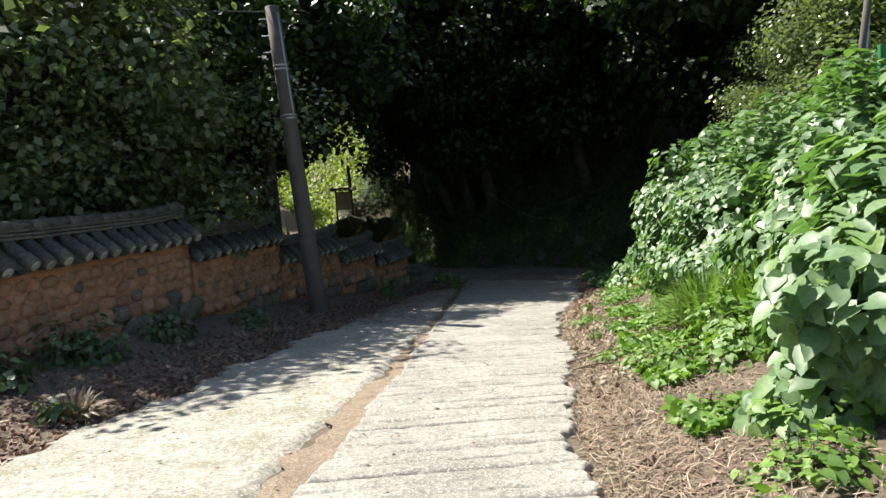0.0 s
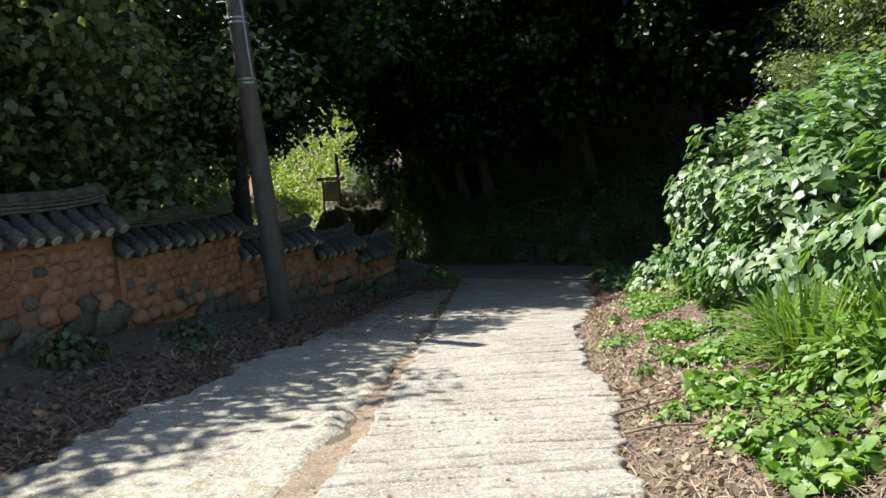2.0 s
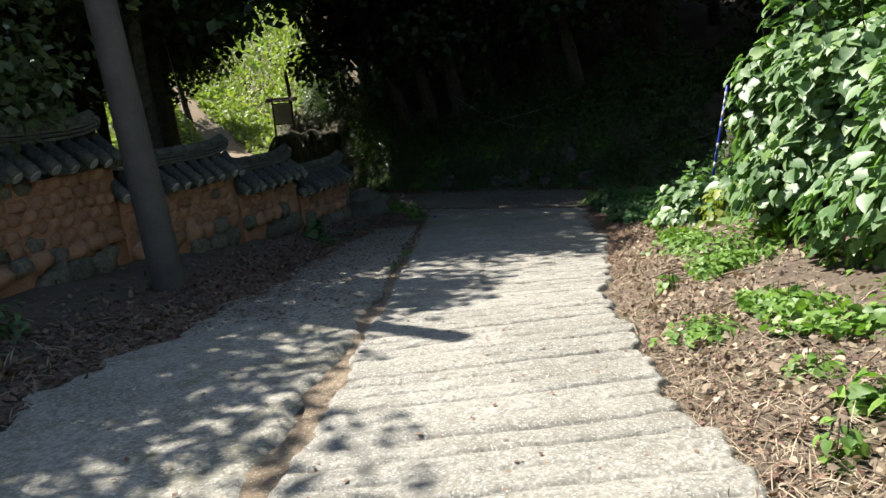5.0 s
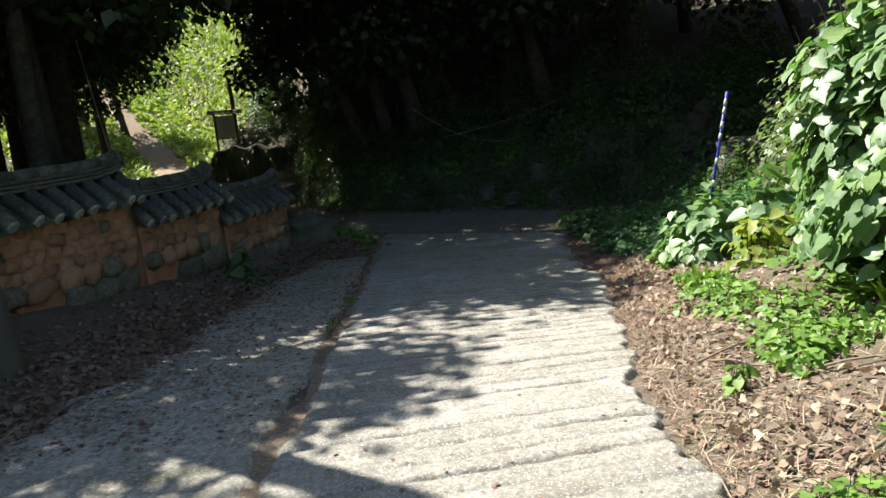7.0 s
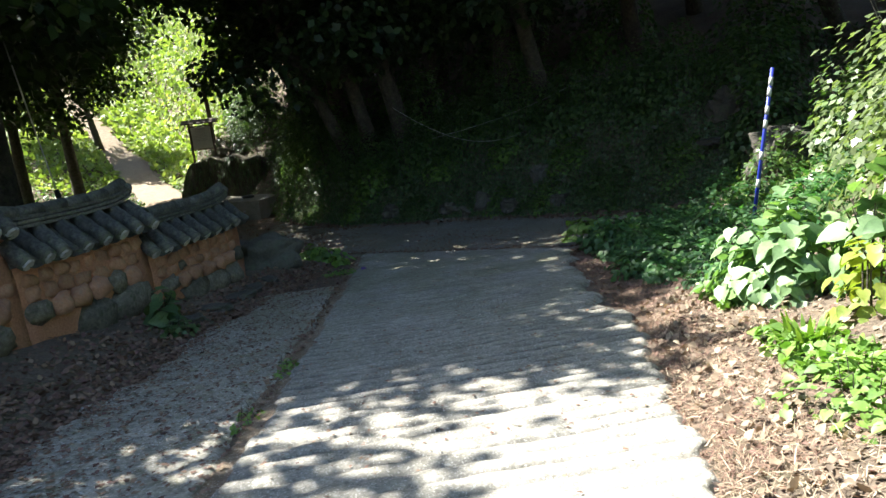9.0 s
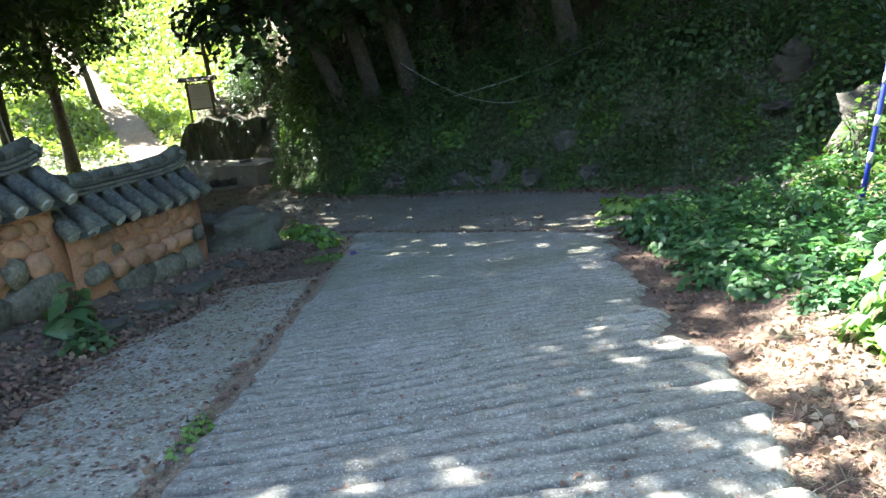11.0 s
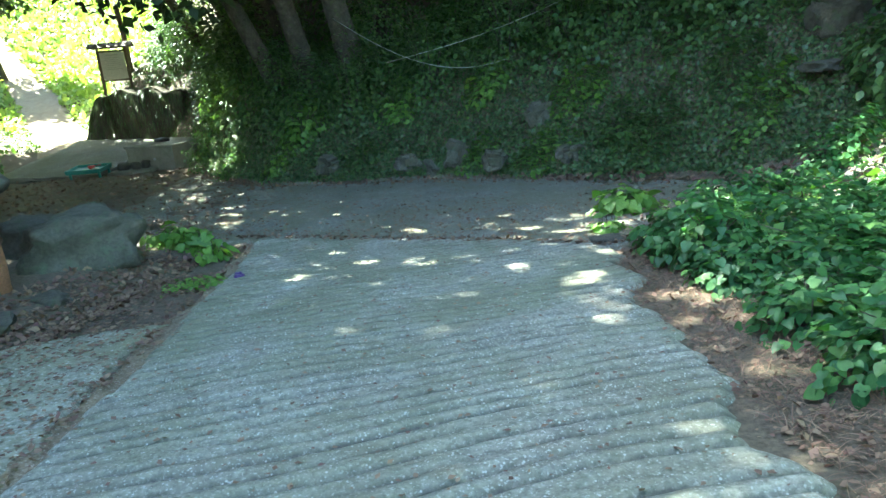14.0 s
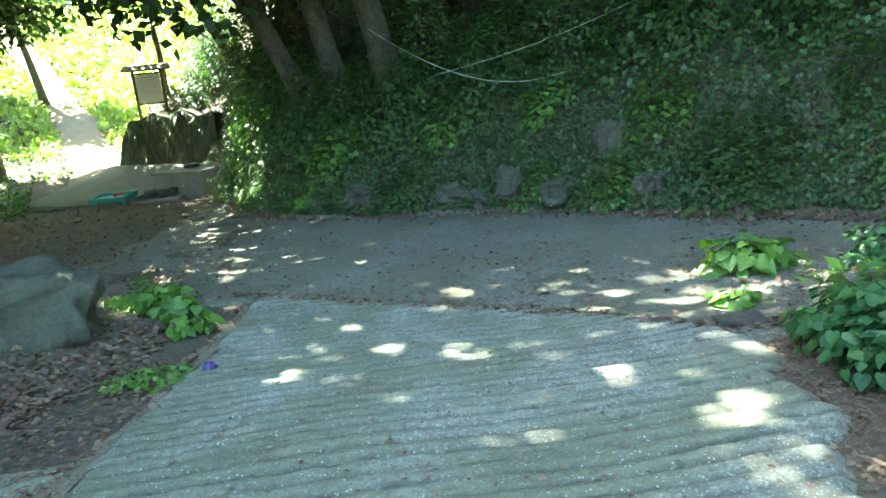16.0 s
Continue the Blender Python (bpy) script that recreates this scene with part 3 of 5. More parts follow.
def garden_wall(y0, y1, high, seed):
    rng = random.Random(seed)
    a, b = Vector((float(wall_x(y0)), y0, 0)), Vector((float(wall_x(y1)), y1, 0))
    length = (b - a).length
    top = land_at(b.x + 0.2, y1) + high
    low = min(land_at(a.x, y0), land_at(b.x, y1)) - 0.25
    turn = math.atan2(b.y - a.y, b.x - a.x)
    wall = thing("garden_wall", "ochre clay and fieldstone garden wall capped with grey tiles", "wall", "stepped garden wall runs")
    wall.matrix_basis = Matrix.Translation((a.x, a.y, 0)) @ Matrix.Rotation(turn, 4, "Z")
    # local x runs along the wall, -y faces the road
    thick = 0.42
    bm = bmesh.new()
    bmesh.ops.create_cube(bm, size=1, matrix=Matrix.Translation((length / 2, thick / 2, (top + low) / 2)) @ Matrix.Diagonal((length, thick, top - low, 1)))
    bmesh.ops.subdivide_edges(bm, edges=bm.edges[:], cuts=11, use_grid_fill=True)
    for v in bm.verts:
        if v.co.y < 0.01:
            v.co.y += 0.035 * noise.noise(Vector((v.co.x * 2.3, seed, v.co.z * 2.6))) - 0.05 * (1 - (v.co.z - low) / (top - low))
    part("clay_body", bm, M_CLAY, wall, smooth=True)
    # courses of stones set in the clay, large grey ones at the foot
    z, course = low + 0.25, 0
    while z < top - 0.16:
        tall = (0.42 if course == 0 else 0.25 if course == 1 else 0.17) * rng.uniform(0.85, 1.15)
        x = rng.uniform(0, 0.15)
        while x < length - 0.1:
            wide = tall * rng.uniform(1.1, 1.9)
            ground_z = land_at(a.x + (b.x - a.x) * x / length + 0.2, a.y + (b.y - a.y) * x / length)
            if z > ground_z - 0.2 and x + wide < length + 0.05:
                bare = course == 0 or (course == 1 and rng.random() < 0.3) or rng.random() < 0.04
                stone = part("stone", rock_bm(wide * (1.1 if course == 0 else 1.0), 0.26 if course == 0 else 0.2 if course == 1 else 0.14, tall * 1.04, rng.random() * 50, 2, 0.5, 0.55), M_STONE if bare else M_CLAYSTONE, wall, smooth=True)
                lean = -0.05 * (1 - (z - low) / (top - low))
                stone.matrix_basis = Matrix.Translation((x + wide / 2, (-0.02 if course < 2 else 0.03) + lean, z + tall / 2 + rng.uniform(-0.02, 0.02))) @ Matrix.Rotation(rng.uniform(-0.2, 0.2), 4, "Y")
            x += wide * (0.98 if course < 2 else 1.04)
        z += tall * (0.95 if course < 2 else 1.02)
        course += 1
    # roof: clay bed, trough tiles, cover tiles, ridge
    over, peak = 0.2, 0.38
    bm = bmesh.new()
    prof = [(-over + 0.05, 0.02), (thick / 2, peak - 0.06), (thick + over - 0.05, 0.02), (thick / 2, -0.03)]
    ends = [[bm.verts.new((x, y, top + z)) for y, z in prof] for x in (-0.02, length + 0.04)]
    for k in range(4):
        bm.faces.new((ends[0][k], ends[1][k], ends[1][(k + 1) % 4], ends[0][(k + 1) % 4]))
    bm.faces.new(ends[0]), bm.faces.new(ends[1][::-1])
    bmesh.ops.recalc_face_normals(bm, faces=bm.faces)
    part("roof_bed", bm, M_TILE, wall)
    count = max(4, round(length / 0.33))
    slope = Vector((0, -(thick / 2 + over), -(peak - 0.03)))
    run = slope.length
    pitch = math.atan2(-slope.z, -slope.y)

    def cover_mesh():
        pts, rad = [(0, -t * run, 0.02 * math.sin(t * 9)) for t in (0.05, 0.35, 0.36, 0.68, 0.69, 1.02)], [0.095, 0.085, 0.1, 0.088, 0.102, 0.09]
        bm = tube_bm(pts, rad, 12)
        for v in bm.verts:
            v.co += 0.022 * noise.noise_vector(v.co * 9 + Vector((seed, 0, 0)))
        return bm

    shared, cap_shared, trough_shared = None, None, None
    for side in (0, 1):
        for k in range(count + 1):
            x = length * k / count
            m = Matrix.Translation((x, thick / 2, top + peak - 0.0)) @ (Matrix.Rotation(math.pi, 4, "Z") if side else Matrix.Identity(4)) @ Matrix.Rotation(pitch + rng.uniform(-0.05, 0.05), 4, "X") @ Matrix.Rotation(rng.uniform(-0.11, 0.11), 4, "Z")
            if shared is None:
                ob = part("cover_tile", cover_mesh(), M_TILE, wall, smooth=True)
                shared = ob.data
                cap = part("tile_cap", tube_bm([(0, -run * 1.0, 0), (0, -run * 1.045, 0)], [0.088, 0.07], 10), M_PLASTER, ob, "crumbling white lime plug")
                cap_shared = cap.data
            else:
                ob = link_mesh("cover_tile", shared, None, wall)
                if rng.random() < 0.9:
                    link_mesh("tile_cap", cap_shared, None, ob, "crumbling white lime plug")
            ob.matrix_basis = m
            if k < count:
                if trough_shared is None:
                    bm = bmesh.new()
                    w = 0.5 * length / count
                    grid = [[bm.verts.new((w * s, -t * (run + 0.03), -0.055 + 0.05 * s * s - 0.012 * (i % 2))) for s in (-1, -0.5, 0, 0.5, 1)] for i, t in enumerate((0.05, 0.34, 0.345, 0.67, 0.675, 1.0))]
                    for g0, g1 in zip(grid, grid[1:]):
                        for q in range(4):
                            bm.faces.new((g0[q], g1[q], g1[q + 1], g0[q + 1]))
                    bmesh.ops.solidify(bm, geom=bm.faces[:], thickness=0.018)
                    ob = part("trough_tile", bm, M_TILE, wall, smooth=False)
                    trough_shared = ob.data
                else:
                    ob = link_mesh("trough_tile", trough_shared, None, wall)
                ob.matrix_basis = Matrix.Translation((length / count * 0.5, 0, 0)) @ m if not side else Matrix.Translation((length / count * 0.5, 0, 0)) @ m
    # ridge: stacked flat tiles and a row of half-round tiles that lifts at the ends
    n_ridge = max(3, round(length / 0.36))
    for level in range(3):
        bm = bmesh.new()
        pts = 13
        rings = []
        for i in range(pts):
            t = i / (pts - 1)
            x = -0.03 + (length + 0.06) * t
            lift = 0.10 * abs(2 * t - 1) ** 5 + 0.008 * noise.noise(Vector((x * 2, level, seed)))
            z0 = top + peak + 0.005 + 0.052 * level + lift
            w = 0.12 - 0.008 * level
            rings.append([bm.verts.new((x, thick / 2 + s * w, z0 + dz)) for s, dz in ((-1, 0), (-1.02, 0.038), (0, 0.046), (1.02, 0.038), (1, 0))])
        for r0, r1 in zip(rings, rings[1:]):
            for q in range(5):
                bm.faces.new((r0[q], r1[q], r1[(q + 1) % 5], r0[(q + 1) % 5]))
        bm.faces.new(rings[0]), bm.faces.new(rings[-1][::-1])
        bmesh.ops.recalc_face_normals(bm, faces=bm.faces)
        part("ridge_course", bm, M_TILE, wall)
    for k in range(n_ridge):
        t0, t1 = k / n_ridge, (k + 1) / n_ridge
        pts = []
        for t in (t0, t1 + 0.03 / length):
            pts.append((length * t, thick / 2, top + peak + 0.175 + 0.10 * abs(2 * t - 1) ** 5 + rng.uniform(-0.006, 0.006)))
        part("ridge_tile", tube_bm([pts[0], pts[1]], [0.085, 0.095], 10), M_TILE, wall, smooth=True)
    # upright tile ends that close the ridge
    for x, s in ((-0.03, -1), (length + 0.03, 1)):
        bm = tube_bm([(x, thick / 2, top + peak + 0.2), (x + 0.05 * s, thick / 2, top + peak + 0.26)], [0.13, 0.12], 12)
        part("ridge_end", bm, M_TILE, wall, "upturned round ridge end tile")
    return wall


for i, (y0, y1, high) in enumerate(WALL_RUNS):
    garden_wall(y0, y1, high, 11 + i)

# ---- utility pole ----
def utility_pole():
    x, y = -2.78, 14.8
    pole = thing("utility_pole", "grey tapered concrete utility pole leaning beside the wall", "pole", at=(x, y, land_at(x, y) - 0.3))
    way = Vector((-0.081, 0.03, 1)).normalized()
    bm = tube_bm([way * d for d in (0, 0.3, 3, 5.5, 6.95)], [0.205, 0.2, 0.18, 0.16, 0.147], 20)
    part("shaft", bm, M_POLE, pole, smooth=True)
    for d in (4.55, 4.62, 5.6, 5.68):
        part("steel_band", tube_bm([way * d, way * (d + 0.035)], [0.182 - 0.007 * (d - 3)] * 2, 20), M_STEEL, pole, "thin galvanised band", smooth=True)
    part("conduit", tube_bm([way * d + Vector((0.16 - 0.006 * d, -0.1, 0)) for d in (4.6, 4.95, 5.3, 6.8)], [0.022] * 4, 8), M_STEEL, pole, "grey cable conduit", smooth=True)
    for d in (6.0, 6.35, 6.7):
        part("step_bolt", tube_bm([way * d + Vector((-0.1, 0, 0)), way * d + Vector((-0.32, 0, 0))], [0.011, 0.011], 6), M_STEEL, pole)
    top = way * 6.85
    sag = [Vector(top) + Vector((-9 * t, -7 * t, 1.0 * t - 2.4 * t * (1 - t))) for t in np.linspace(0, 1, 10)]
    part("overhead_cable", tube_bm(sag, [0.012] * 10, 6), M_BLACK, pole)


utility_pole()


# ---- trees ----
def make_tree(name, label, height, trunk_r, crown_base, spread, leaves, leaf_size, seed, lean=(0, 0), material=None, group="", clumps=26, bend=0.4):
    rng = np.random.default_rng(seed)
    tree = thing(name, label, "tree", group)
    lean = np.array(lean, float)
    pts, rad = [], []
    for i in range(9):
        t = i / 8
        wob = bend * np.array([math.sin(seed + 3.1 * t), math.cos(seed * 1.7 + 2.6 * t)]) * t
        pts.append(np.array([*(lean * t * height + wob), t * height * 0.9 - 0.3]))
        rad.append(trunk_r * (1.25 if i == 0 else 1.0) * (1 - 0.85 * t) + 0.01)
    trunk = part("trunk", tube_bm(pts, rad, 10), M_BARK, tree, smooth=True)
    centres = []
    for k in range(clumps):
        t = rng.uniform(crown_base / height, 1.0)
        base = np.array([np.interp(t * 0.9, np.linspace(0, 0.9, 9), [p[j] for p in pts]) for j in range(3)])
        shape = math.sin(math.pi * min(1, 0.22 + 0.72 * (t - crown_base / height) / max(0.05, 1 - crown_base / height)))
        ang = k * 2.39996 + rng.uniform(-0.5, 0.5)
        reach = spread * shape * rng.uniform(0.35, 1.0)
        c = base + np.array([math.cos(ang) * reach, math.sin(ang) * reach, 0.28 * reach + rng.uniform(-0.4, 0.4)])
        centres.append(c)
        if k < 14 and reach > 0.8:
            mid = (base + c) / 2 + np.array([0, 0, 0.12 * reach])
            r = max(0.02, trunk_r * 0.32 * (1 - t * 0.6))
            part("limb", tube_bm([base, mid, c], [r, r * 0.65, r * 0.25], 6), M_BARK, tree, smooth=True)
    centres = np.array(centres)
    which = rng.integers(0, clumps, leaves)
    size = spread * rng.uniform(0.26, 0.46, clumps)
    off = in_hull(rng, leaves) * size[which][:, None] * np.array([1, 1, 0.6])
    at = centres[which] + off
    normal = off * 0.4 + rng.normal(size=(leaves, 3)) * 0.5 + np.array([0, 0, 0.7])
    mesh = scatter_mesh("crown", LEAF_SMALL, at, normal, leaf_size * rng.uniform(0.6, 1.3, leaves), rng, (0, 0, -1), 0.35)
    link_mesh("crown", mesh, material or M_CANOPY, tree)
    return tree


def set_tree(tree, x, y, turn=0.0, size=1.0, sink=0.1):
    tree.matrix_basis = Matrix.Translation((x, y, land_at(x, y) - sink)) @ Matrix.Rotation(turn, 4, "Z") @ Matrix.Diagonal((size, size, size, 1))
    return tree


def copy_tree(tree, x, y, turn, size, sink=0.1):
    ob = copy_thing(tree, Matrix.Identity(4))
    return set_tree(ob, x, y, turn, size, sink)


wood = "broadleaf trees of the dark wood"
WOOD_LABEL = "tall dark green broadleaf tree with a leaning grey-brown trunk"
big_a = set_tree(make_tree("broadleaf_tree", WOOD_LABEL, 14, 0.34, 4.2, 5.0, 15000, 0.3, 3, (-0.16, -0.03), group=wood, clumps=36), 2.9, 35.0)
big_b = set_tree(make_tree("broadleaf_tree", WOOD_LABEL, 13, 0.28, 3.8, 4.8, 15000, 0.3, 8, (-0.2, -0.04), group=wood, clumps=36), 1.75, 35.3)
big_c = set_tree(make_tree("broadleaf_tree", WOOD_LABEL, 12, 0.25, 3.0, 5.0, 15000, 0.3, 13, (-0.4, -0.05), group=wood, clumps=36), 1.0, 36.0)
# Tall trees added, mostly out of view, to shade road, lane and bank.
tall_d = set_tree(make_tree("shade_tree", "very tall tree with a stout dark trunk, added to cast shade", 18, 0.36, 6.8, 7.4, 20000, 0.34, 17, (0.02, 0.0), group="tall shade trees", clumps=52), -7.4, 29.0)
garden_e = set_tree(make_tree("garden_tree", "leafy garden tree with glossy leaves coloured paler for sun", 9.5, 0.2, 2.0, 4.2, 22000, 0.18, 19, (0.03, -0.02), M_GARDEN, "garden trees behind the wall", clumps=44), -8.7, 13.0)
for x, y, turn, size in ((-12.2, 34.6, 2.0, 1.0), (-13.4, 39.0, 1.0, 0.95), (-14.6, 46.0, 5.6, 0.85), (0.6, 38.4, 3.0, 1.0), (-1.6, 47.4, 4.4, 0.95), (6.4, 34.4, 5.0, 1.12)):
    copy_tree(tall_d, x, y, turn, size)
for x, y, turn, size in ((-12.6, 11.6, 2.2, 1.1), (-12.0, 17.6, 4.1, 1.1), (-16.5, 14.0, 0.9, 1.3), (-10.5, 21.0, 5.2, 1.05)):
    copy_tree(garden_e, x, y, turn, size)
high_f = set_tree(make_tree("wall_tree", "slender dark tree with a high crown behind the wall", 11.5, 0.24, 5.4, 4.0, 8600, 0.27, 29, (0.02, 0.0), M_CANOPY, "high-crowned trees behind the wall", clumps=34), -5.4, 22.3)
copy_tree(high_f, -6.2, 25.0, 2.2, 1.15)
# This copy is added to shade the spring and the earth bank.
copy_tree(high_f, -13.2, 48.6, 0.7, 1.3)
copy_tree(high_f, -7.1, 18.9, 4.0, 0.95)
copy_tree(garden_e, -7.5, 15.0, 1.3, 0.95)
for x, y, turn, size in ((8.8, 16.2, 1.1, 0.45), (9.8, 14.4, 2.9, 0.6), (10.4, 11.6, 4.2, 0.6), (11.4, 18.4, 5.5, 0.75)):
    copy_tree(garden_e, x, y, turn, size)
arching = set_tree(make_tree("leaning_tree", "tree at the wood's edge leaning out over the spring", 15, 0.22, 7.4, 5.4, 16000, 0.24, 31, (-0.42, 0.04), group=wood, clumps=40), -0.6, 44.0)
copy_tree(arching, -3.2, 50.2, 0.15, 1.0)
spots = [(-15.5, 24, 1), (-18.5, 30, 2), (-20, 17, 0), (-15.5, 36, 1), (7.2, 32.4, 1), (14.0, 28.0, 2), (8.5, 38.0, 0), (5.0, 41.0, 1), (13.5, 35.0, 1), (18, 31, 0), (0.8, 45.0, 2), (6.0, 48.0, 0), (12, 44, 2), (19, 40, 1), (24, 33, 2), (12.0, 23.0, 1), (13.5, 18.6, 0), (17, 24, 2),
         (12.5, 14.5, 1), (16, 11, 0), (0.2, 52, 1), (2.5, 58, 0), (-1, 66, 1), (8, 62, 2), (-6, 84, 0), (-18, 94, 1), (-28, 86, 2), (5, 76, 2), (-34, 66, 1), (-33, 52, 0), (-27, 38, 2), (-28, 24, 2), (22, 22, 1), (28, 44, 0), (20, 54, 1), (-41, 76, 2), (-42, 58, 0), (3.6, 37.5, 2), (-0.4, 41.5, 1), (10.4, 33.0, 2)]
prng = random.Random(5)
for x, y, k in spots:
    copy_tree((big_a, big_b, big_c)[k], x, y, prng.uniform(0, 6.28), prng.uniform(0.85, 1.15))
for k, (x, y, lean) in enumerate([(-15.5, 59.5, (-0.12, 0)), (-18.0, 59.5, (-0.2, 0.0))]):
    set_tree(make_tree("young_tree", "slim young tree with bright sunlit leaves beside the path", 9, 0.24, 4.6, 3.4, 5000, 0.26, 21 + k, lean, M_CANOPY, "trees beside the path"), x, y)
# ---- hedge of broad vines on the bank ----
def vine_mound(name, label, x, y, rx, ry, high, leaves, leaf_size, seed, material, category="shrub", group="", shell=0.3, shape=LEAF_BROAD, skirt=0.0):
    rng = np.random.default_rng(seed)
    ob = thing(name, label, category, group, at=(x, y, land_at(x, y)))
    p = rng.normal(size=(leaves, 3))
    p[:, 2] = np.abs(p[:, 2])
    p[:, 2] = skirt + (1 - skirt) * p[:, 2] if skirt else p[:, 2]
    p /= np.linalg.norm(p, axis=1, keepdims=True)
    lump = 1 + 0.22 * np.sin(p[:, 0] * 5 + seed) * np.cos(p[:, 1] * 4.3 + seed * 2) + 0.14 * np.sin(p[:, 2] * 9 + p[:, 0] * 7 + seed)
    r = lump * (1 - shell * rng.uniform(0, 1, leaves) ** 2)
    at = p * r[:, None] * np.array([rx, ry, high])
    at[:, 2] += land(at[:, 0] + x, at[:, 1] + y) - land_at(x, y)
    normal = p * np.array([1 / rx, 1 / ry, 1 / high]) * min(rx, ry, high) + np.array([0, 0, 0.55]) + rng.normal(size=(leaves, 3)) * 0.3
    link_mesh("leaves", scatter_mesh("leaves", shape, at, normal, leaf_size * rng.uniform(0.55, 1.25, leaves), rng, (0, 0, -1), 0.45), material, ob)
    for k in range(7):
        a = k * 0.9 + seed
        tip = Vector((math.cos(a) * rx * 0.6, math.sin(a) * ry * 0.6, high * 0.85))
        part("stem", tube_bm([(0.1 * math.cos(a), 0.1 * math.sin(a), -0.1), tip * 0.55 + Vector((0, 0, 0.1)), tip], [min(0.016, 0.02 * high), min(0.01, 0.013 * high), 0.003], 5), M_BARK, ob)
    return ob


hedge = "broad-leaved vine hedge on the bank"
HEDGE_LABEL = "dense shrub of broad pale green leaves in full sun"
for k, (x, y, rx, ry, hh, n, size) in enumerate([
        (3.2, 4.5, 1.1, 1.1, 1.5, 3000, 0.16), (5.1, 6.0, 1.4, 2.0, 1.75, 3000, 0.165), (5.0, 8.6, 1.25, 1.6, 1.7, 3300, 0.155), (4.75, 10.9, 1.15, 1.5, 1.75, 4200, 0.14),
        (5.05, 13.1, 1.15, 1.4, 2.3, 5400, 0.14), (4.7, 13.9, 0.75, 0.8, 2.4, 2200, 0.14), (6.6, 9.6, 1.6, 2.4, 1.8, 2400, 0.17), (6.8, 12.8, 1.6, 2.2, 2.0, 2400, 0.17), (5.7, 14.9, 0.85, 0.9, 1.8, 1500, 0.155), (4.7, 16.9, 0.5, 0.65, 0.75, 480, 0.15)]):
    vine_mound("vine_shrub", HEDGE_LABEL, x, y, rx, ry, hh, n, size, 40 + k, M_VINE, group=hedge, skirt=0.35 if 12 < y < 15.5 else 0.0)
vine_mound("yellowing_shrub", "small shrub of yellowing sunlit leaves on the bank", 4.6, 15.6, 0.35, 0.3, 0.5, 110, 0.12, 52, M_YELLOWLEAF)
# ---- herbs, weeds and grass ----
def herb(name, label, x, y, rx, ry, high, leaves, size, seed, material, group):
    return vine_mound(name, label, x, y, rx, ry, high, leaves, size, seed, material, "plant", group, 0.75)


roadside = "herbs along the sunny roadside"
for k, (x, y, rx, ry, hh, n, size) in enumerate([
        (1.95, 3.5, 0.35, 0.3, 0.2, 110, 0.1), (1.95, 4.75, 0.3, 0.25, 0.16, 90, 0.1), (2.3, 4.1, 0.4, 0.4, 0.3, 160, 0.11), (2.25, 6.9, 0.55, 0.4, 0.2, 260, 0.09), (1.9, 7.7, 0.3, 0.2, 0.1, 90, 0.08),
        (2.75, 6.2, 0.4, 0.45, 0.45, 240, 0.11), (2.9, 7.2, 0.35, 0.4, 0.5, 220, 0.12), (2.3, 11.05, 0.3, 0.28, 0.13, 110, 0.08), (1.98, 8.98, 0.1, 0.1, 0.2, 30, 0.08), (2.85, 9.0, 0.35, 0.3, 0.22, 130, 0.09),
        (3.3, 12.9, 0.35, 0.3, 0.16, 110, 0.09), (3.7, 13.6, 0.5, 0.45, 0.24, 200, 0.09), (3.55, 14.4, 0.4, 0.5, 0.2, 180, 0.09), (3.0, 11.2, 0.25, 0.25, 0.16, 80, 0.09), (2.65, 12.6, 0.1, 0.1, 0.18, 24, 0.09), (3.2, 10.2, 0.3, 0.3, 0.25, 120, 0.1), (2.4, 9.9, 0.18, 0.18, 0.12, 50, 0.08)]):
    herb("roadside_herb", "low bright green broad-leaved weed on bare earth", x, y, rx, ry, hh, int(n * 1.7), size * 0.72, 100 + k, M_WEED, roadside)
shade_herbs = "weeds along the foot of the garden wall"
for k, (x, y, rx, ry, hh, n, size) in enumerate([(-4.7, 8.7, 0.6, 0.6, 0.55, 500, 0.09), (-4.35, 10.5, 0.4, 0.42, 0.42, 300, 0.09), (-3.65, 12.5, 0.36, 0.4, 0.32, 200, 0.09), (-3.4, 11.7, 0.2, 0.2, 0.15, 60, 0.08), (-4.9, 7.2, 0.4, 0.5, 0.4, 220, 0.1), (-3.75, 6.3, 0.2, 0.2, 0.22, 60, 0.1), (-1.7, 20.4, 0.2, 0.2, 0.5, 60, 0.2), (-1.5, 20.1, 0.25, 0.3, 0.15, 80, 0.1)]):
    herb("shade_weed", "leafy dark green weed growing by the clay wall", x, y, rx, ry, hh, n, size, 140 + k, M_IVY, shade_herbs)
corner = "weeds round the road's end"
for k, (x, y, rx, ry, hh, n, size) in enumerate([(-0.1, 26.0, 0.4, 0.32, 0.3, 200, 0.12), (0.45, 25.3, 0.2, 0.2, 0.3, 60, 0.13), (0.45, 24.0, 0.3, 0.3, 0.07, 130, 0.06), (4.95, 23.95, 0.2, 0.2, 0.16, 60, 0.1), (5.6, 24.9, 0.45, 0.35, 0.32, 170, 0.17), (0.12, 17.6, 0.12, 0.4, 0.05, 60, 0.05), (-0.02, 16.2, 0.1, 0.3, 0.04, 36, 0.045)]):
    herb("corner_weed", "small fresh green weed beside the concrete", x, y, rx, ry, hh, n, size, 160 + k, M_WEED, corner)
bed = "herbs in the shaded bed beside the road"
brng = random.Random(9)
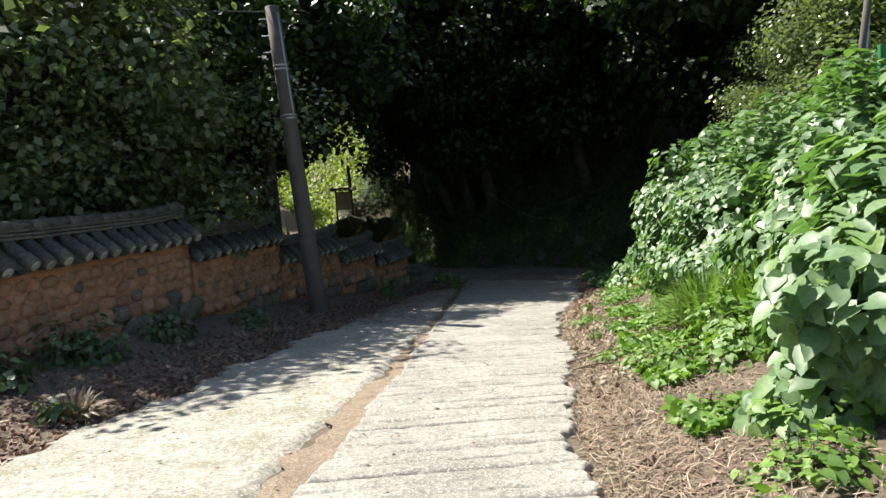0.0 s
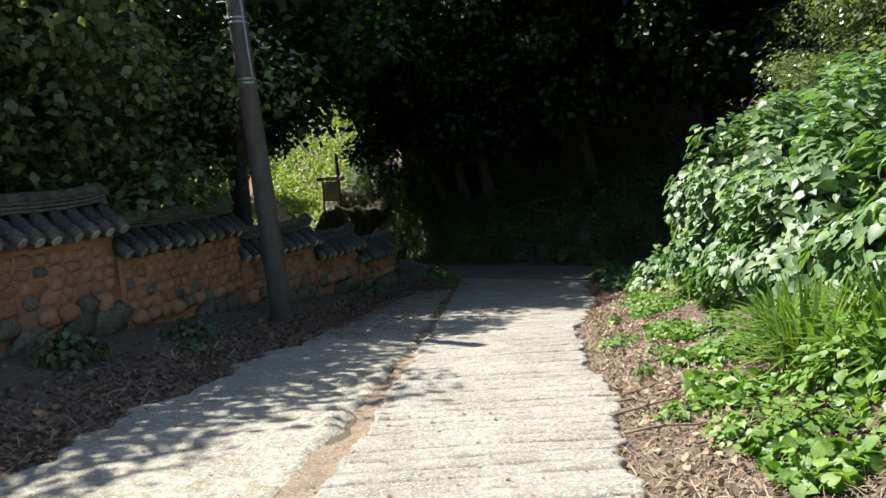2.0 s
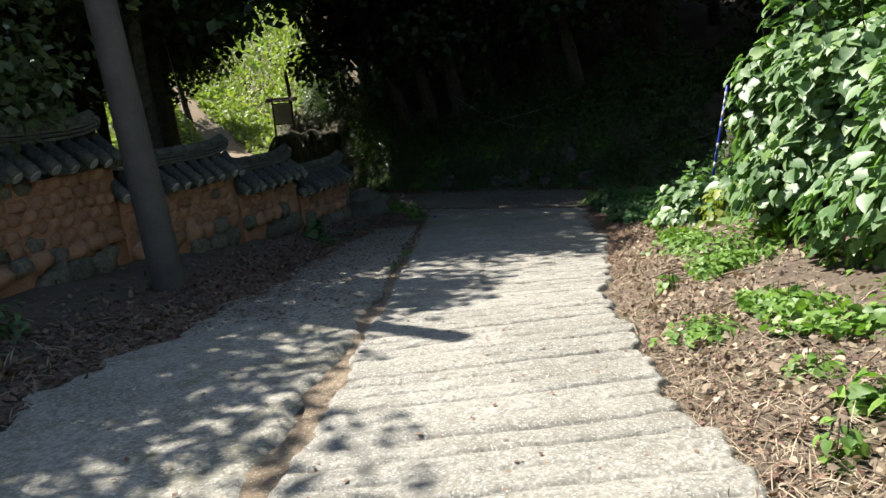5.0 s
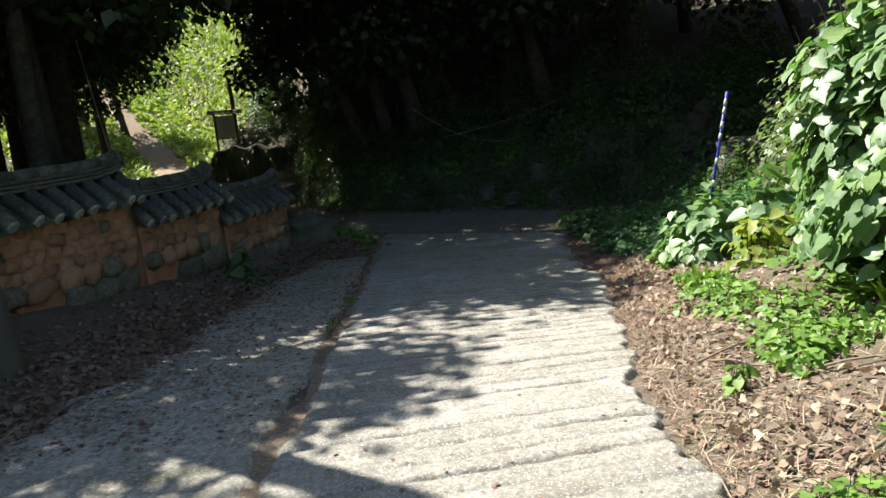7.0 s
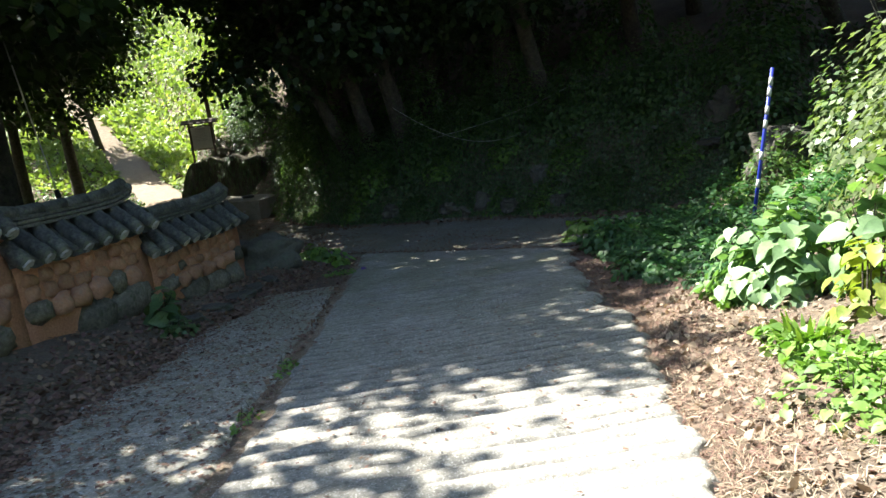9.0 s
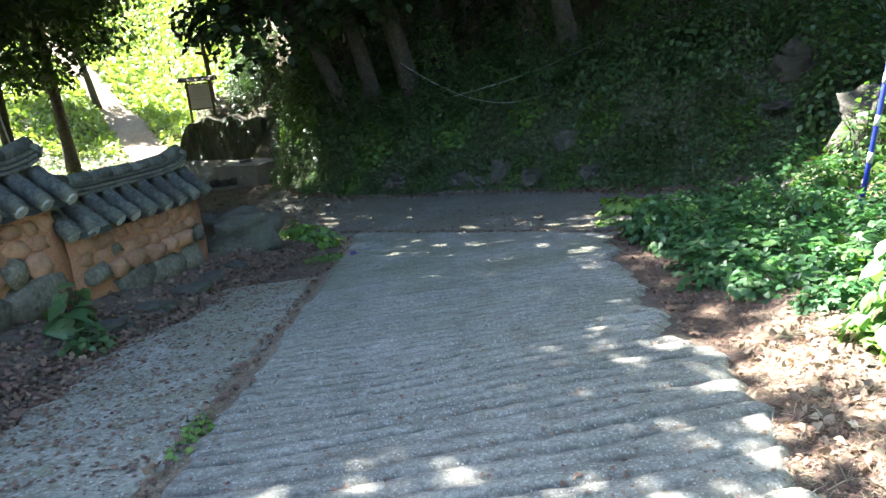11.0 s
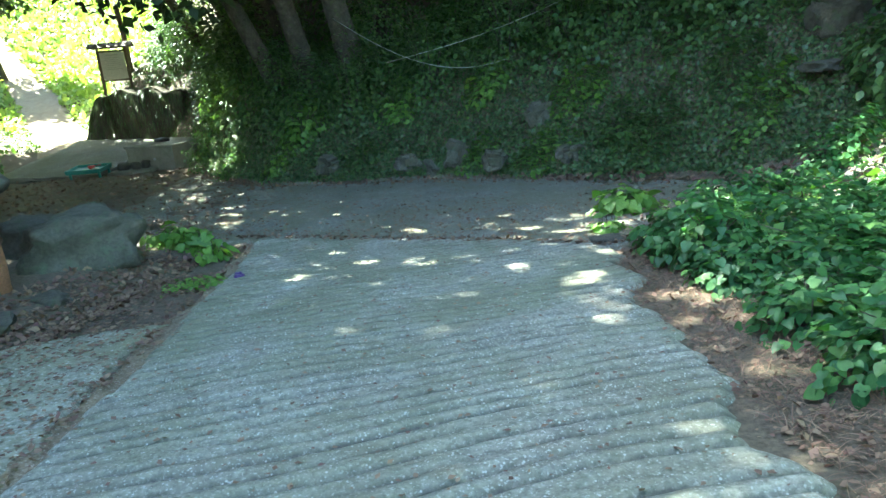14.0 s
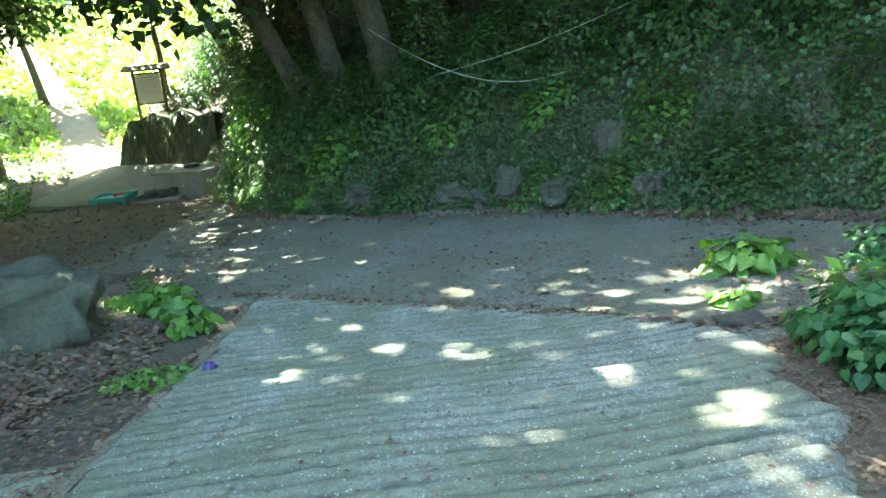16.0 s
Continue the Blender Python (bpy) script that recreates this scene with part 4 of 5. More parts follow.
for k, (x, y, rx, ry, hh, n, size) in enumerate([
        (5.25, 22.7, 0.5, 0.55, 0.45, 480, 0.12), (5.5, 21.2, 0.75, 0.9, 0.4, 900, 0.1), (6.5, 22.6, 0.8, 0.8, 0.45, 700, 0.11), (6.4, 21.0, 0.8, 0.9, 0.5, 800, 0.1), (5.2, 19.9, 0.65, 0.75, 0.42, 700, 0.1),
        (6.3, 19.3, 0.8, 0.8, 0.55, 700, 0.1), (7.3, 20.2, 0.8, 0.9, 0.55, 650, 0.11), (7.3, 22.4, 0.7, 0.8, 0.45, 500, 0.11), (5.4, 18.6, 0.55, 0.6, 0.36, 460, 0.09), (6.9, 24.4, 0.7, 0.5, 0.4, 500, 0.09), (4.75, 18.2, 0.3, 0.35, 0.22, 180, 0.08), (8.0, 24.3, 0.7, 0.6, 0.5, 450, 0.1),
        (5.0, 21.9, 0.35, 0.4, 0.55, 200, 0.12), (5.9, 20.4, 0.3, 0.35, 0.7, 200, 0.11), (4.9, 20.6, 0.3, 0.3, 0.3, 180, 0.09), (4.6, 19.5, 0.38, 0.42, 0.3, 240, 0.1), (4.7, 20.3, 0.35, 0.4, 0.26, 220, 0.1), (4.5, 18.9, 0.26, 0.3, 0.2, 130, 0.09), (4.85, 21.3, 0.35, 0.4, 0.3, 220, 0.1), (5.0, 22.2, 0.35, 0.4, 0.34, 220, 0.11), (5.0, 18.9, 0.4, 0.4, 0.32, 240, 0.1), (4.6, 18.2, 0.2, 0.25, 0.16, 90, 0.08)]):
    herb("shade_herb", "lush green broad-leaved herb in the shaded roadside bed", x, y, rx, ry, hh, int(n * 2.2), size * 0.7, 180 + k, M_BED, bed)
vine_mound("sunlit_sapling", "young shrub with large pale leaves catching the sun", 5.0, 16.2, 0.32, 0.35, 0.75, 70, 0.22, 199, M_VINE, "shrub")


def grass_clump(x, y, r, high, blades, seed, material, name="grass_clump", label="arching tuft of long fresh green grass blades", group="grass clumps on the bank"):
    rng = np.random.default_rng(seed)
    ob = thing(name, label, "grass", group, at=(x, y, land_at(x, y)))
    ang = rng.uniform(0, 6.283, blades)
    rad = r * np.sqrt(rng.uniform(0, 1, blades)) * 0.5
    at = np.stack([np.cos(ang) * rad, np.sin(ang) * rad, np.zeros(blades)], 1)
    at[:, 2] = land(at[:, 0] + x, at[:, 1] + y) - land_at(x, y) - 0.02
    out = rng.uniform(0.15, 1.1, blades)
    verts, faces = [], []
    long = high * rng.uniform(0.6, 1.2, blades)
    side = np.stack([-np.sin(ang), np.cos(ang), np.zeros(blades)], 1)
    way = np.stack([np.cos(ang), np.sin(ang), np.zeros(blades)], 1)
    for s, w in ((0, 0.012), (0.3, 0.019), (0.7, 0.014), (1.0, 0.001)):
        p = at + way * (long * out * s * (0.4 + 0.6 * s))[:, None]
        p[:, 2] += long * (s - 0.72 * out * s * s)
        verts += [p - side * w, p + side * w]
    v = np.stack(verts, 1)
    f = np.array([(0, 1, 3, 2), (2, 3, 5, 4), (4, 5, 7, 6)])
    allf = f[None] + (np.arange(blades) * 8)[:, None, None]
    link_mesh("tuft", mesh_from("tuft", v.reshape(-1, 3), allf.reshape(-1, 4)), material, ob)
    return ob


for k, (x, y, r, hh, n) in enumerate([(3.05, 7.9, 0.6, 0.68, 200), (3.35, 8.5, 0.6, 0.7, 200), (3.3, 7.2, 0.55, 0.64, 170), (3.7, 7.8, 0.6, 0.72, 170), (3.5, 9.4, 0.5, 0.56, 130), (4.5, 14.0, 0.3, 0.35, 90), (4.2, 13.2, 0.3, 0.3, 80), (3.9, 15.4, 0.3, 0.28, 80), (5.2, 17.6, 0.35, 0.35, 80)]):
    grass_clump(x, y, r, hh, n, 210 + k, M_GRASS)
for k, (x, y, r, hh, n) in enumerate([(-3.7, 6.5, 0.3, 0.3, 70), (-3.1, 11.6, 0.25, 0.22, 60), (-3.3, 11.0, 0.2, 0.2, 40), (-4.2, 5.6, 0.3, 0.3, 60)]):
    grass_clump(x, y, r, hh, n, 230 + k, M_STRAW, "dry_grass", "tuft of withered straw-coloured grass", "dry grass tufts by the road")


# ---- loose litter, ivy and far grass ----
def strewn(name, label, category, shape, xs, ys, size, seed, material, normal_jitter=0.35, lift=0.012, tip=None, pull=0.0, base=0.0):
    rng = np.random.default_rng(seed)
    n = len(xs)
    z = rough_land(xs, ys)
    e = 0.15
    normal = np.stack([-(land(xs + e, ys) - land(xs - e, ys)) / (2 * e), -(land(xs, ys + e) - land(xs, ys - e)) / (2 * e), np.ones(n)], 1)
    normal = normal / np.linalg.norm(normal, axis=1, keepdims=True) + rng.normal(size=(n, 3)) * normal_jitter
    mesh = scatter_mesh(name, shape, np.stack([xs, ys, z + base + lift * rng.uniform(0.3, 2.2, n)], 1), normal, size * rng.uniform(0.5, 1.5, n), rng, tip, pull)
    return tagged(link_mesh(name, mesh, material), label, category, kind="stuff")


lrng = np.random.default_rng(77)
ly = lrng.uniform(1.5, 17.5, 24000)
lx = right_x(ly) - 0.12 + np.abs(lrng.normal(0, 0.75, 24000))
strewn("straw_litter", "dry straw and broken stems strewn along the verge", "straw", BLADE, lx, ly, np.interp(ly, [6, 14, 17], [0.12, 0.1, 0.07]), 78, M_STRAW, 0.3)
ly = lrng.uniform(1.5, 24, 9000)
lx = right_x(ly) - 0.1 + np.abs(lrng.normal(0, 0.8, 9000))
strewn("dead_leaves", "brown dead leaves and chips along the roadside", "leaf litter", LEAF_SMALL, lx, ly, 0.042, 79, M_LITTER, 0.4)
ly = lrng.uniform(14, 24, 16000)
lx = right_x(ly) - 0.05 + np.abs(lrng.normal(0, 0.6, 16000))
strewn("mulch", "brown rotted stems and needles at the road's edge", "leaf litter", BLADE, lx, ly, 0.08, 96, M_LITTER, 0.35, 0.015)
ly = lrng.uniform(3.0, 25.5, 16000)
lx = strip_x(ly) + 0.15 - np.abs(lrng.normal(0, 0.8, 16000))
keep = lx > wall_x(ly) + 0.05
strewn("wall_litter", "brown dead leaves drifted between wall and pavement", "leaf litter", LEAF_SMALL, lx[keep], ly[keep], 0.06, 80, M_LITTER, 0.45)
ly = lrng.uniform(16, 26, 420)
lx = seam_x(ly) - 0.05 + lrng.normal(0, 0.04, 420)
strewn("seam_litter", "dead leaves caught in the concrete joint", "leaf litter", LEAF_SMALL, lx, ly, 0.05, 81, M_LITTER, 0.45, 0.01, base=0.035)
ly = lrng.uniform(4, 14, 3000)
lx = strip_x(ly) + 0.1 - np.abs(lrng.normal(0, 0.6, 3000))
strewn("dry_stems", "dry stems and straw by the pavement", "straw", BLADE, lx, ly, 0.15, 82, M_STRAW, 0.3)
lx = lrng.uniform(-8, 9, 9000)
ly = lane_near(lx) + np.abs(lrng.normal(0, 1, 9000)) * 2.5
keep = ly < foot_y(lx) + 0.3
strewn("lane_litter", "small dead leaves scattered over the lane", "leaf litter", LEAF_SMALL, lx[keep], ly[keep], 0.05, 83, M_LITTER, 0.25, 0.006, base=0.05)
lx = lrng.uniform(-2, 9, 2600)
ly = foot_y(lx) - np.abs(lrng.normal(0, 0.35, 2600)) + 0.1
strewn("bank_foot_litter", "dead leaves banked up at the foot of the slope", "leaf litter", LEAF_SMALL, lx, ly, 0.07, 84, M_LITTER, 0.5, 0.03)
# chips and leaves dotted over the concrete
ly = np.concatenate([lrng.uniform(3, 25, 1500), lrng.uniform(15, 26, 3500)])
lx = strip_x(ly) + (right_x(ly) - strip_x(ly)) * lrng.uniform(0, 1, 5000)
strewn("road_specks", "small chips and leaf fragments on the concrete", "leaf litter", LEAF_SMALL, lx, ly, 0.03, 85, M_LITTER, 0.2, 0.004, base=0.056)

lx = np.concatenate([lrng.uniform(-8.4, 15, 60000), lrng.uniform(-2, 10, 110000)])
ly = foot_y(lx) + 0.12 + 7.5 * lrng.uniform(0, 1, 170000) ** 1.7
strewn("ivy", "small-leaved ivy carpeting the wooded bank", "ivy", LEAF_SMALL, lx, ly, 0.06, 86, M_IVY, 0.7, 0.05, (0, -0.4, -1), 0.3)
lx = lrng.uniform(-26, -5, 46000)
ly = lrng.uniform(40, 86, 46000)
path_mid = np.interp(ly, PATH_Y, PATH_X)
keep = (np.abs(lx - path_mid) > np.interp(ly, [46, 53, 58, 88], [1.2, 1.1, 1.1, 1.2])) & ((ly > 47.5) | (lx < -0.45 * (ly - 22))) & (lx < np.interp(ly, [45, 51, 58, 86], [-6.6, -6.2, -5.4, -6.0]))
# Beyond y 51 the sun-bright colour, nearer a darker one for shaded grass.
far = keep & (ly > 51)
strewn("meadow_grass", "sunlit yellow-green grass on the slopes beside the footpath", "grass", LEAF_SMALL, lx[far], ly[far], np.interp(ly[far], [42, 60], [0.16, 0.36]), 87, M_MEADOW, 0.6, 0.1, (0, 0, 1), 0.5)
mx, my = lrng.uniform(-46, -3, 22000), lrng.uniform(82, 140, 22000)
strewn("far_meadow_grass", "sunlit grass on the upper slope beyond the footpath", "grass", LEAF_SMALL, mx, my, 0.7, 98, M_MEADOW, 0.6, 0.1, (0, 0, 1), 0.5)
near = keep & (ly <= 51)
strewn("path_grass", "green grass at the foot of the path", "grass", LEAF_SMALL, lx[near], ly[near], 0.16, 89, M_UNDER, 0.6, 0.1, (0, 0, 1), 0.5)
lx = lrng.uniform(-16, -2.0, 15000)
ly = lrng.uniform(25.5, 46, 15000)
keep = lx < np.interp(ly, [25, 30, 38, 46], [-3.4, -5.6, -9.4, -11.0])
strewn("yard_grass", "green grass and weeds on the shaded slope behind the wall", "grass", LEAF_SMALL, lx[keep], ly[keep], 0.13, 90, M_WEED, 0.7, 0.08, (0, 0, 1), 0.5)
lx = lrng.uniform(3.6, 9.5, 9000)
ly = lrng.uniform(3, 24.5, 9000)
keep = lx > right_x(ly) + np.interp(ly, [3, 17, 20, 24], [1.6, 1.5, 0.7, 0.7])
strewn("ground_cover", "low creeping leaves covering the bank between the shrubs", "ground cover", LEAF_SMALL, lx[keep], ly[keep], 0.13, 88, M_WEED, 0.6, 0.05)

ly = lrng.uniform(2.5, 9.5, 7000)
lx = right_x(ly) + 0.6 + np.abs(lrng.normal(0, 1.0, 7000))
patch = np.sin(lx * 3.1 + ly * 1.3) * np.cos(ly * 2.3 - lx * 1.1) > 0.25 - 0.35 * (lx - right_x(ly) - 1.0)
strewn("verge_weeds", "small bright green weeds creeping over the verge", "weeds", LEAF_BROAD, lx[patch], ly[patch], 0.075, 91, M_WEED, 0.6, 0.05)
ly = lrng.uniform(9, 17.5, 7000)
lx = right_x(ly) + 0.7 + np.abs(lrng.normal(0, 0.9, 7000))
patch = np.sin(lx * 2.3 + ly) * np.cos(ly * 1.7 - lx) + 0.3 * np.sin(lx * 7.1) > 0.5
strewn("verge_weeds", "sparse small green weeds among the straw", "weeds", LEAF_BROAD, lx[patch], ly[patch], 0.06, 92, M_WEED, 0.6, 0.05)
ly = lrng.uniform(6, 18, 2600)
lx = right_x(ly) + 0.1 + np.abs(lrng.normal(0, 0.9, 2600))
strewn("pale_leaves", "curled pale dead leaves and husks on the verge", "leaf litter", LEAF_BROAD, lx, ly, 0.042, 97, M_STRAW, 0.7, 0.03)
ly = lrng.uniform(13, 24.5, 7000)
lx = strip_x(ly) + (seam_x(ly) - strip_x(ly)) * lrng.uniform(0, 1, 7000) ** 1.8
strewn("strip_litter", "dead leaf bits and grit over the worn concrete", "leaf litter", LEAF_SMALL, lx, ly, 0.042, 93, M_LITTER, 0.2, 0.004, base=0.05)
lx = lrng.uniform(0.6, 5.0, 1000)
ly = lane_near(lx) + lrng.normal(0, 0.07, 1000)
strewn("joint_litter", "dead leaves caught along the joint with the lane", "leaf litter", LEAF_SMALL, lx, ly, 0.05, 94, M_LITTER, 0.35, 0.006, base=0.05)
lx = lrng.uniform(-9, 0.5, 5000)
ly = lrng.uniform(25.5, 42, 5000)
keep = (ly < foot_y(lx)) & (lx > -0.55 * (ly - 22))
strewn("yard_litter", "dead leaves over the bare earth by the spring", "leaf litter", LEAF_SMALL, lx[keep], ly[keep], 0.08, 95, M_LITTER, 0.35, 0.03)

# ---- undergrowth on the wooded bank ----
under = "dark understorey shrubs on the bank"
for k, (x, y, rx, ry, hh, n, size) in enumerate([
        (-1.0, 40.4, 1.2, 1.4, 2.6, 1300, 0.22), (0.0, 37.0, 1.2, 1.3, 2.0, 1200, 0.2), (1.6, 34.6, 1.1, 1.0, 1.2, 1000, 0.18), (0.4, 39.5, 1.6, 1.6, 3.0, 1400, 0.24), (3.4, 33.8, 1.2, 0.9, 1.1, 900, 0.18), (-0.6, 45.0, 1.2, 1.4, 2.4, 1000, 0.22),
        (5.2, 33.6, 1.3, 1.1, 1.5, 1000, 0.2), (7.3, 31.2, 1.3, 1.1, 1.5, 1000, 0.2), (9.2, 29.4, 1.3, 1.1, 1.4, 900, 0.2), (10.6, 27.0, 1.2, 1.2, 1.5, 900, 0.2), (8.4, 27.2, 0.6, 0.6, 0.5, 350, 0.14), (7.0, 28.2, 0.6, 0.5, 0.5, 300, 0.14), (12.2, 29.0, 1.6, 1.4, 2.0, 900, 0.24), (6.2, 36.4, 1.6, 1.4, 2.2, 1000, 0.24), (3.0, 38.2, 1.6, 1.4, 2.4, 1000, 0.24), (9.8, 33.8, 1.7, 1.5, 2.4, 1000, 0.25), (9.6, 24.8, 1.0, 0.9, 1.4, 700, 0.2), (9.4, 21.8, 1.1, 1.3, 1.6, 800, 0.2), (8.0, 22.3, 0.6, 0.6, 0.9, 350, 0.15),
        (-4.6, 49.4, 1.1, 1.1, 1.5, 1300, 0.16), (-2.6, 45.6, 0.9, 0.9, 1.4, 1100, 0.15), (-5.0, 51.6, 1.2, 1.2, 1.9, 1300, 0.18),
        (2.6, 33.4, 0.9, 0.8, 1.5, 1000, 0.13), (4.4, 32.8, 1.0, 0.8, 1.7, 1200, 0.13), (6.0, 31.8, 1.0, 0.9, 1.8, 1200, 0.13), (7.8, 30.4, 1.1, 0.9, 1.9, 1200, 0.14), (9.4, 28.2, 1.0, 1.0, 1.8, 1100, 0.14), (0.9, 35.0, 1.0, 0.9, 1.6, 1100, 0.13), (3.6, 35.2, 1.3, 1.0, 2.6, 1400, 0.16), (6.6, 33.6, 1.4, 1.0, 2.8, 1500, 0.16), (-1.6, 38.6, 0.9, 0.9, 1.4, 1000, 0.14), (-1.7, 42.6, 1.0, 0.9, 2.6, 1400, 0.15), (-3.4, 49.0, 1.2, 1.2, 2.4, 1000, 0.22), (-2.0, 43.0, 0.8, 0.9, 1.4, 800, 0.18), (-4.6, 53.5, 1.5, 1.5, 2.6, 1000, 0.25), (8.6, 18.6, 1.2, 1.4, 1.5, 900, 0.2)]):
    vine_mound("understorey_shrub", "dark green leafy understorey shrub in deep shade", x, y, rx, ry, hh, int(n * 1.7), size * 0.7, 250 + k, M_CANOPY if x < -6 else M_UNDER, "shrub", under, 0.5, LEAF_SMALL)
for k, (x, y, hh, r) in enumerate([(7.6, 17.6, 2.6, 1.4), (8.4, 19.4, 2.6, 1.3), (8.2, 15.6, 3.0, 1.6), (8.8, 13.0, 2.8, 1.5), (9.4, 10.0, 2.8, 1.6), (9.8, 17.0, 3.6, 1.6), (6.9, 15.4, 3.0, 1.2), (7.4, 12.6, 3.0, 1.3), (7.0, 17.2, 2.4, 1.0)]):
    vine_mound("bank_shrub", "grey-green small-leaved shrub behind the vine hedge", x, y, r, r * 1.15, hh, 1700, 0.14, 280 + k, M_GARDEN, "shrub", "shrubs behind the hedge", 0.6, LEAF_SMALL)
behind = "shrubs behind the garden wall"
for k, (x, y, hh) in enumerate([(-7.4, 11.0, 2.0), (-7.0, 14.2, 1.8), (-6.2, 17.6, 1.6), (-5.6, 20.4, 1.4), (-9.6, 9.0, 2.6)]):
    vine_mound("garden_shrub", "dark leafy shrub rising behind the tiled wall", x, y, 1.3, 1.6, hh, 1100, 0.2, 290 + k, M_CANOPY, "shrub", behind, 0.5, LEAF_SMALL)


# ---- stones ----
def rock(name, label, x, y, sx, sy, sz, seed, sink=0.25, turn=0.0, group="", flat=0.5, lump=0.35, tilt=0.0, material=None):
    mesh = bpy.data.meshes.new(name)
    bm = rock_bm(sx, sy, sz, seed, 4, lump, flat)
    bm.to_mesh(mesh)
    bm.free()
    ob = link_mesh(name, mesh, material or (M_BOULDER if name == "bank_stone" else M_ROCK), smooth=name != "bank_stone")
    ob.matrix_basis = Matrix.Translation((x, y, land_at(x, y) + sz * (0.5 - sink))) @ Matrix.Rotation(turn, 4, "Z") @ Matrix.Rotation(tilt, 4, "X")
    return tagged(ob, label, "rock", group)


rock("boulder", "grey-green angular boulder at the end of the garden wall", -0.95, 25.2, 1.25, 1.0, 0.82, 4.2, 0.3, 0.4, flat=0.45, lump=0.4, material=M_BOULDER)
rock("boulder", "low mossy stone leaning on the boulder", -1.6, 25.6, 0.8, 0.8, 0.7, 9.1, 0.3)
for k, (x, y, sx, sz) in enumerate([(3.52, 30.95, 0.5, 0.34), (5.05, 29.6, 0.7, 0.4), (4.45, 30.35, 0.42, 0.55), (1.9, 31.9, 0.55, 0.4), (6.2, 28.5, 0.4, 0.28), (3.95, 30.6, 0.25, 0.2), (6.0, 29.7, 0.28, 0.5)]):
    rock("bank_stone", "grey stone half buried at the foot of the ivy bank", x, y, sx, 0.45, sz, 20 + k, 0.38, k * 1.3, "stones at the foot of the bank", 0.35, 0.6, 0.3 * (k % 3 - 1))
hang = "herbs on the ivy bank"
for k, (x, y, rx, hh, n, size) in enumerate([(2.6, 31.6, 0.5, 0.3, 160, 0.12), (4.8, 30.0, 0.45, 0.3, 150, 0.12), (5.8, 28.9, 0.6, 0.3, 200, 0.13), (7.2, 27.6, 0.8, 0.4, 300, 0.14), (8.4, 26.3, 0.6, 0.35, 200, 0.14), (6.8, 29.6, 0.7, 0.4, 220, 0.15), (8.6, 28.6, 0.8, 0.5, 260, 0.16), (3.6, 32.6, 0.6, 0.6, 220, 0.15), (0.7, 32.9, 0.4, 0.35, 140, 0.13), (-0.6, 35.2, 0.5, 0.4, 160, 0.14), (5.4, 31.4, 0.6, 0.5, 200, 0.16), (1.4, 33.4, 0.7, 0.8, 260, 0.16)]):
    herb("bank_herb", "leafy green herb rooted among the ivy", x, y, rx, rx * 0.8, hh, int(n * 1.8), size * 0.66, 330 + k, M_WEED if k % 3 else M_UNDER, hang)
for k, (x, y, sx, sy) in enumerate([(-1.32, 21.4, 0.5, 0.34), (-1.1, 22.2, 0.6, 0.36), (-0.98, 22.95, 0.45, 0.3), (-0.85, 23.7, 0.4, 0.3), (-1.5, 20.7, 0.4, 0.3)]):
    rock("flat_stone", "flat grey paving stone at the wall's foot", x, y, sx, sy, 0.14, 40 + k, 0.5, k * 0.9, "flat stones along the wall", 0.45)
rock("rock_outcrop", "tall pale grey rock face beside the shaded bed", 9.0, 23.3, 1.3, 1.1, 1.0, 61, 0.3, 0.3, flat=0.35, lump=0.6)
rock("rock_outcrop", "large grey rock on the wooded bank", 9.8, 26.6, 0.8, 0.7, 0.7, 64, 0.4, 0.8, flat=0.35, lump=0.7, material=M_EARTH)
rock("rock_outcrop", "grey slab projecting from the wooded bank", 9.1, 26.0, 0.7, 0.5, 0.16, 67, 0.1, 0.5, flat=0.4)
rock("broken_slab", "broken piece of pale concrete at the road's corner", 4.95, 23.45, 0.75, 0.3, 0.07, 71, 0.45, -0.3, flat=0.35, lump=0.2)


# ---- things by the spring and the footpath ----
def water_tank():
    x, y = -3.75, 42.6
    z = -3.38
    tank = thing("water_tank", "low mossy cast concrete water tank with an iron hatch", "tank", at=(x, y, z))
    tank.rotation_euler.z = -0.5
    part("body", box_bm(2.0, 2.1, 0.8, 0.03, (0, 0.1, 0.4)), M_TANK, tank)
    part("lid", box_bm(2.1, 2.2, 0.1, 0.025, (0, 0.1, 0.852)), M_TANK, tank, "overhanging concrete lid")
    part("hatch", tube_bm([(-0.3, 0.1, 0.9), (-0.3, 0.1, 0.98), (-0.3, 0.1, 1.02)], [0.26, 0.26, 0.2], 14), M_BLACK, tank, "rusty dark round hatch")
    part("outlet_pipe", tube_bm([(0.2, -0.8, 0.45), (0.2, -1.0, 0.43)], [0.04, 0.04], 10), M_STEEL, tank)


def spring_platform():
    slab = thing("spring_platform", "worn concrete apron sloping down beside the water tank", "platform", at=(-7.0, 44.7, -3.05))
    slab.rotation_euler = (0.13, 0.0, -0.33)
    bm = box_bm(4.4, 5.4, 0.4, 0, (0, 0, 0))
    bmesh.ops.subdivide_edges(bm, edges=bm.edges[:], cuts=9, use_grid_fill=True)
    for v in bm.verts:
        edge = max(abs(v.co.x) / 2.2, abs(v.co.y) / 2.7)
        v.co += Vector((0.18 * noise.noise(v.co * 1.3), 0.16 * noise.noise(v.co * 1.1 + Vector((5, 0, 0))), 0.025 * noise.noise(v.co * 2.1) - (0.05 if edge > 0.99 and v.co.z > 0 else 0)))
    part("slab", bm, M_LANE, slab, smooth=False)
    part("rubble_edge", rock_bm(1.9, 0.7, 0.34, 55, 3, 0.4, 0.4), M_ROCK, slab, "broken stone edging").matrix_basis = Matrix.Translation((-1.0, -2.75, 0.0))


